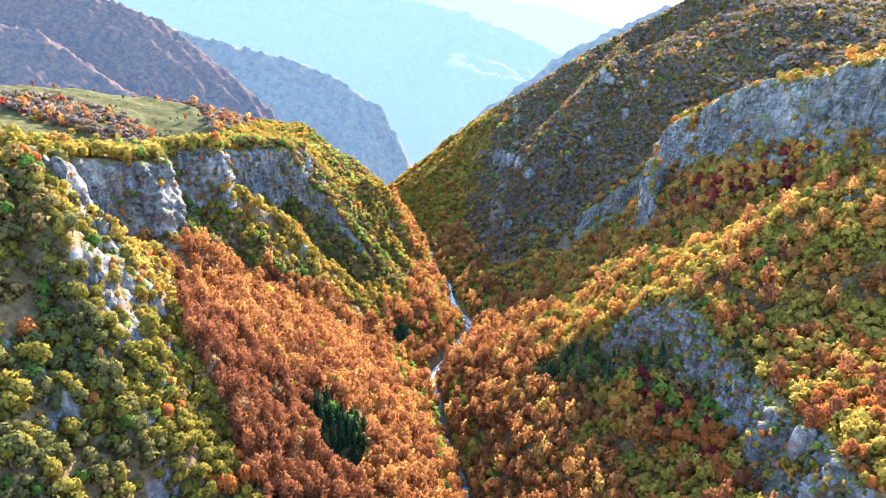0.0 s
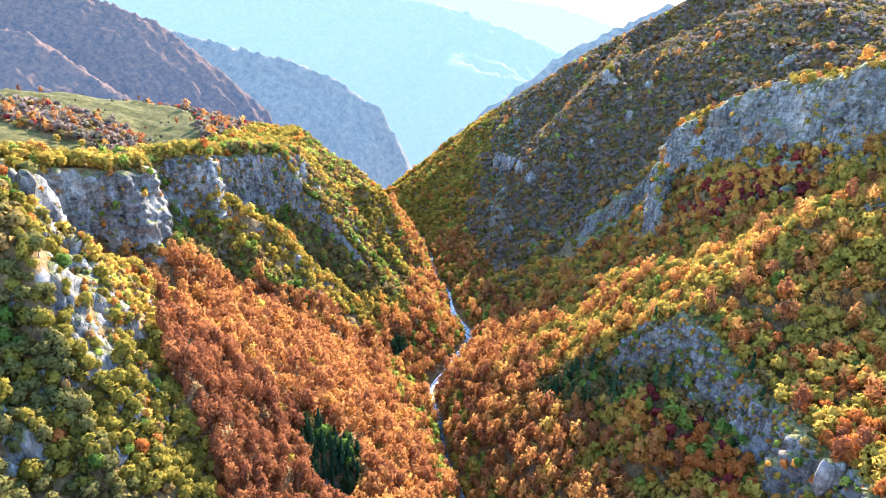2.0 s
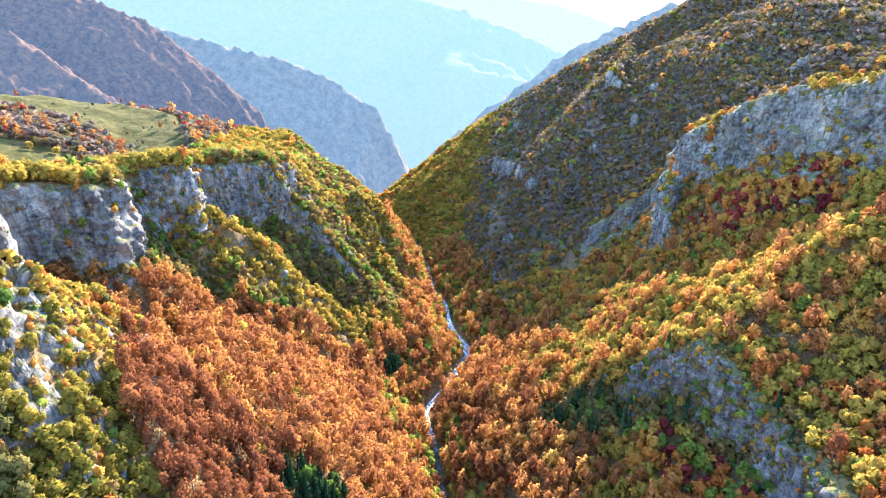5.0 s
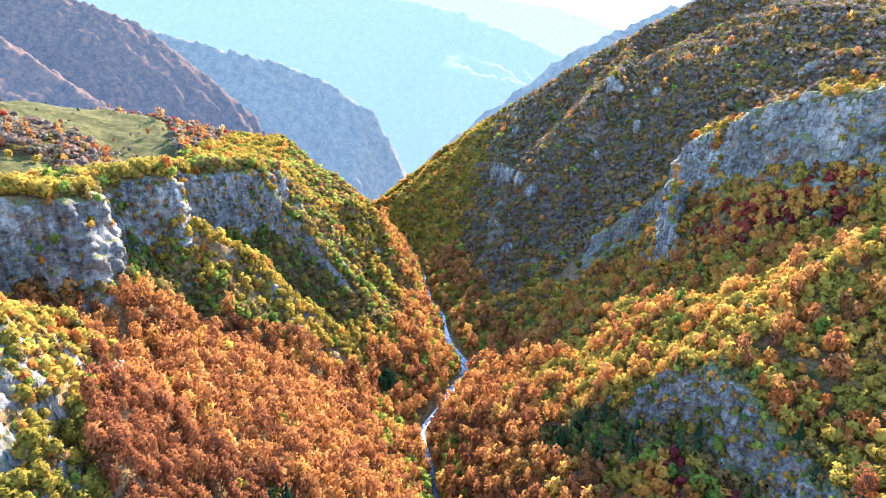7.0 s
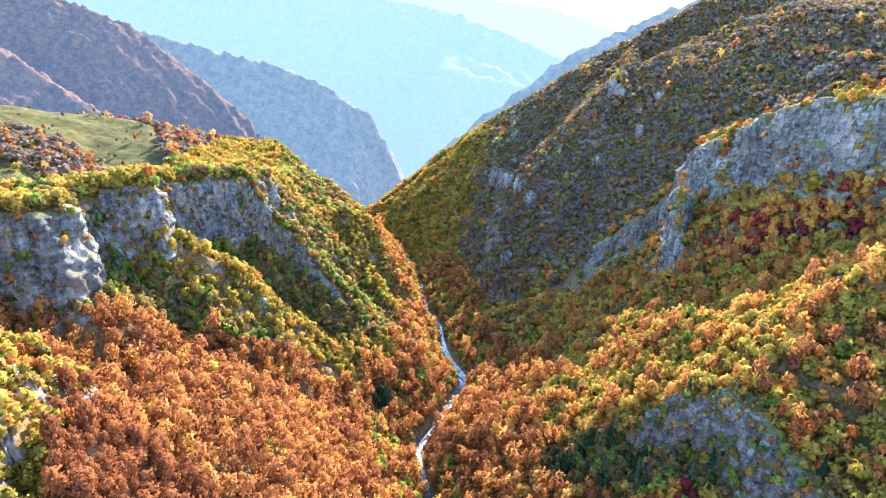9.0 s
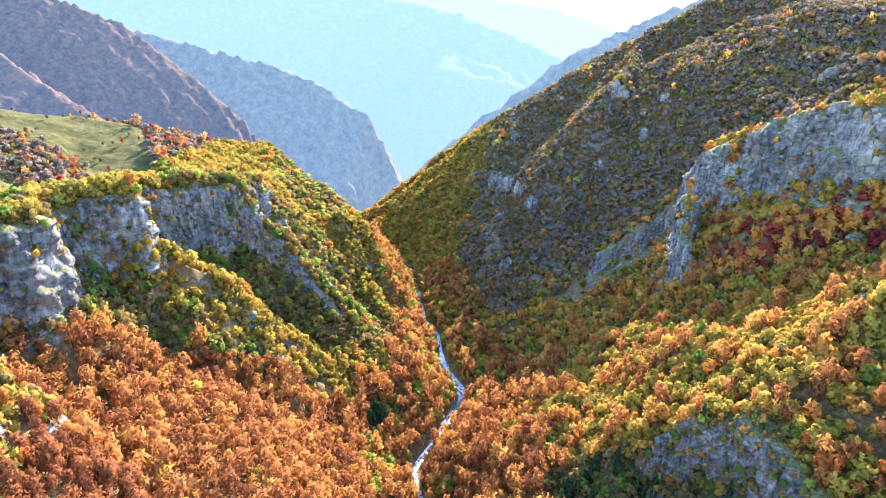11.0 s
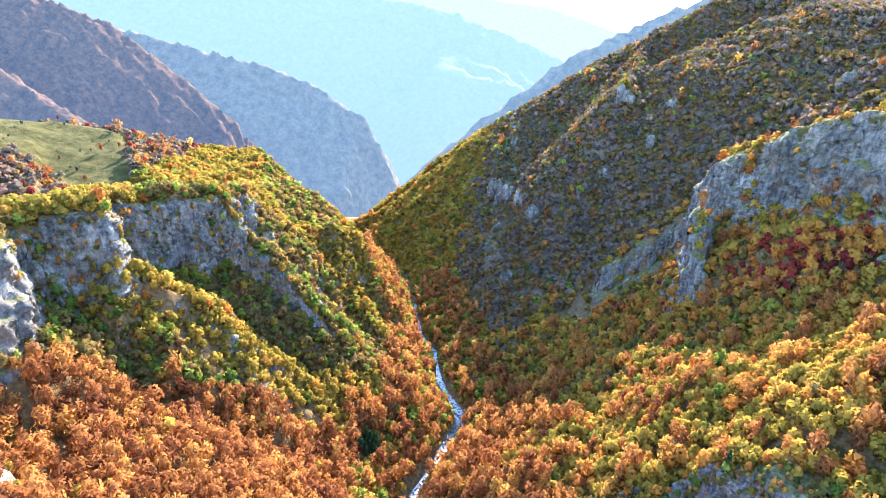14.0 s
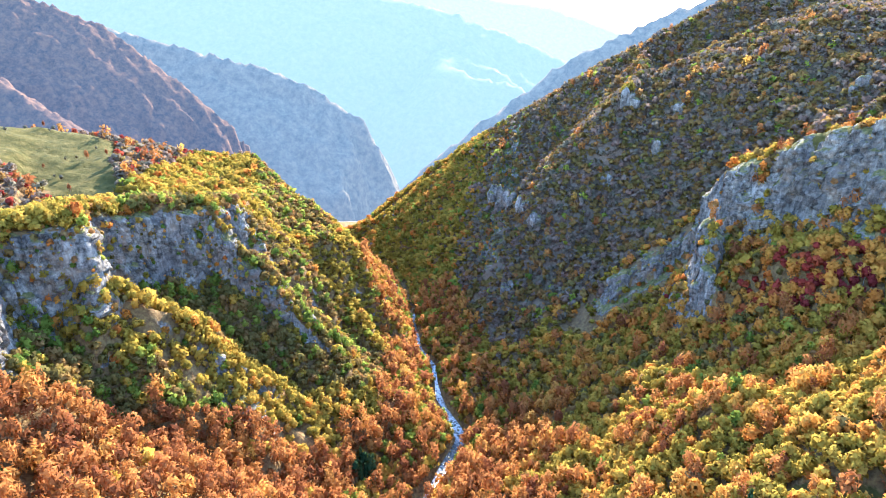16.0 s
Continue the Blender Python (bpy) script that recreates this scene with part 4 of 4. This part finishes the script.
def crag(x, y, wide, deep, tall, seed, label):
    r = np.random.RandomState(seed)
    top = new("crag")
    top.matrix_basis = pose(x, y, on_ground(x, y))
    for k in range(4):
        v, f = rock_lump(r, wide * r.uniform(0.45, 0.7), deep * r.uniform(0.5, 0.8), tall * r.uniform(0.6, 1.0))
        part("block", v + np.array([r.uniform(-0.35, 0.35) * wide, r.uniform(-0.3, 0.3) * deep, tall * r.uniform(0.1, 0.3)]), f, CLIFF, top, False)
    return tagged(top, label, "rock")


crag(250, 946, 24, 16, 34, 1, "pale limestone crag under a lone yellow tree")
crag(436, 800, 22, 12, 20, 2, "pale rounded limestone outcrop above the wooded slope")
crag(462, 806, 26, 14, 16, 3, "pale rounded limestone outcrop above the wooded slope")
crag(420, 792, 10, 9, 16, 4, "small leaning limestone pinnacle in grey woods")
crag(300, 905, 16, 10, 20, 5, "grey limestone outcrop on the dark mountainside")
crag(262, 870, 18, 10, 24, 6, "grey limestone outcrop on the dark mountainside")
crag(212, 880, 14, 9, 18, 7, "grey limestone outcrop on the dark mountainside")
for n, (cx, cy, wide, tall) in enumerate(((94, 1012, 26, 40), (104, 985, 22, 44), (114, 962, 24, 36), (122, 925, 20, 34), (130, 890, 22, 30))):
    crag(cx, cy, wide, 14, tall, 20 + n, "pale weathered limestone face on the dark mountain")
crag(95, 822, 16, 12, 22, 8, "grey limestone outcrop above the river bend")
crag(187, 248, 15, 12, 30, 11, "pale limestone pinnacle with yellow grass over the low cliff")
crag(-212, 318, 16, 10, 26, 9, "lit limestone buttress on the near spur")
crag(306, 524, 20, 12, 14, 10, "broken rock step beside a dark cave mouth")


def lone_tree(kind, x, y, size, label):
    w, h, foot, lumps = KINDS[kind]
    r = np.random.RandomState(int(x * 7 + y) % 9999)
    top = new(kind + "_tree")
    top.matrix_basis = Matrix.LocRotScale((x, y, on_ground(x, y) + 0.2), None, (size, size, size))
    part("trunk", *trunk_mesh(r, foot + h * 0.7, 0.24, 6, 5, w * 0.3), BARK, top)
    cards, face = crown_mesh(r, 420, w, h, foot, lumps + 2, 0.95)
    part("crown", cards, np.arange(len(cards)).reshape(-1, 3), LEAF[kind], top, True, face)
    tagged(top, label, "tree")


lone_tree("hornbeam", 252, 956, 2.3, "large golden tree standing alone on a pale crag")
lone_tree("hornbeam", 338, 592, 1.5, "golden bush on the grassy rim of the cliff")
lone_tree("hornbeam", 346, 570, 1.0, "golden bush on the grassy rim of the cliff")
lone_tree("maple", -200, 560, 1.1, "bright orange-red tree beside the rock prow")
lone_tree("hornbeam", -99, 410, 1.25, "pale yellow tree among the rust-brown beeches")
lone_tree("hornbeam", 158, 392, 1.2, "yellow bush hanging on the face of the low cliff")
lone_tree("hornbeam", 166, 384, 1.0, "yellow bush hanging on the face of the low cliff")
lone_tree("maple", 170, 402, 0.9, "orange tree on a ledge of the low cliff")
lone_tree("spruce", -47, 582, 1.2, "dark green conifer by the stream bank")
lone_tree("spruce", -52, 570, 1.3, "dark green conifer by the stream bank")

# grey hedgerow trees and thorn bushes on the pasture
r = np.random.RandomState(77)
for k in range(46):
    bx, by = r.uniform(-520, -330), r.uniform(680, 880)
    if meadow_mask(np.array([bx]), np.array([by]))[0] > 0.5:
        lone_tree("bare" if k % 3 else "beech", bx, by, r.uniform(0.35, 0.75), "small grey thorn tree on the open pasture" if k % 3 else "small reddish tree on the open pasture")

# boulders in the stream
stones = [rock_lump(np.random.RandomState(40 + k), 2.6, 2.0, 1.5, 2) for k in range(3)]
rc, rt_, ru = spline(RIVER[(RIVER[:, 1] > 330) & (RIVER[:, 1] < 930)], 4.0)
first = []
for k in range(130):
    i = r.randint(0, len(ru))
    off = r.normal() * 2.6
    bx, by = rc[i, 0] + rt_[i, 1] * off, rc[i, 1] - rt_[i, 0] * off
    m = Matrix.LocRotScale((bx, by, float(np.interp(by, FLOOR_Y, FLOOR_Z)) - 0.25), Euler((0, 0, r.uniform(0, 6.28))), [r.uniform(0.5, 1.25)] * 3)
    if k < 3:
        ob = link_mesh("boulder", *stones[k], CLIFF, False)
        tagged(ob, "grey boulder washed by the white-water stream", "boulder", group="boulders in the stream")
        first.append(ob)
    else:
        ob = copy_thing(first[k % 3], m)
    ob.matrix_basis = m

# ---------------------------------------------------------------- the distance
def far_range(name, crests, x0, x1, y0, y1, step, mat, label, rough, canopy=0.0):
    xs, ys = np.arange(x0, x1, step), np.arange(y0, y1, step)
    x, y = np.meshgrid(xs, ys)
    z = np.full(x.shape, -420.0)
    wx, wy = x + rough * waves(x, y, rough * 8, 41), y + rough * waves(x, y, rough * 8, 42)
    for line, left, right in crests:
        r, s, h, place = along(wx, wy, line)
        z = np.maximum(z, h - np.where(s > 0, drop_at(r, place, left), drop_at(r, place, right)))
    z = z + 0.5 * rough * waves(x, y, rough * 5, 43, 5, True) + 0.14 * rough * waves(x, y, rough * 0.9, 44, 3)
    if canopy:
        z = z + canopy * (waves(x, y, 17, 45, 3, True) + np.random.RandomState(3).uniform(-0.6, 0.6, x.shape))
    ob = link_mesh(name, np.stack([x.ravel(), y.ravel(), z.ravel()], 1), sheet_faces(len(ys), len(xs)), mat, smooth=not canopy)
    return tagged(ob, label, "mountain", kind="structure")


WIDE = fall((0, 0), (60, 36), (300, 240), (1000, 900), (3000, 2600))
# spurs and ranges all carry their haze as emission in the material
far_range("backdrop_1", [FAR_SPUR], -1500, 100, 1600, 2500, 14, HAZE_GLOW_NEAR, "blue wooded mountain spur with pale crags, haze painted on as glow", 16)
far_range("backdrop_5", [WEST_SPUR, WEST_SPUR_NEAR], -1300, -330, 1040, 1720, 5.0, HAZE_GLOW_WOODS, "half-bare autumn woods on a mountain spur, haze painted on as glow", 9, 2.2)
far_range("backdrop_4", [EAST_SPUR], -120, 900, 1380, 2000, 14, HAZE_GLOW_NEAR, "wooded spur closing the canyon, haze painted on as glow", 12)
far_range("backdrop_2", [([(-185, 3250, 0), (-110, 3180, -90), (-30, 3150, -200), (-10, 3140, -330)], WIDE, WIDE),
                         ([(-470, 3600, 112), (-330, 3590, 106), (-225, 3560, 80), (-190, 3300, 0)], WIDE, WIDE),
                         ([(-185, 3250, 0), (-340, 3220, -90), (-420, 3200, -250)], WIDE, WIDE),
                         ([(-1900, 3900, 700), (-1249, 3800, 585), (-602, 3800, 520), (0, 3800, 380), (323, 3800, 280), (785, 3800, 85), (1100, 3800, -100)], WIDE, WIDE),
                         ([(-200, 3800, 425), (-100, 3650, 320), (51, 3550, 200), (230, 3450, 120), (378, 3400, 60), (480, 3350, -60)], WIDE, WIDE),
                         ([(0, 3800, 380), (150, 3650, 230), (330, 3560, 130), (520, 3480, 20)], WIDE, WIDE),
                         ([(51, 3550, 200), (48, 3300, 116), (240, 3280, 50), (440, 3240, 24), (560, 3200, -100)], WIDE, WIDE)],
          -2600, 1500, 2600, 4100, 26, HAZE_GLOW_MID, "high mountain range with bright blue haze painted on as glow", 26)
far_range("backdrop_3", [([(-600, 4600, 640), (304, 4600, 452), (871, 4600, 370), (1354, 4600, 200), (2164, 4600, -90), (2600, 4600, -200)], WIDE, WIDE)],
          -1500, 2800, 4200, 4800, 50, HAZE_GLOW_FAR, "farthest mountain crest, paled by painted-on haze glow", 22)
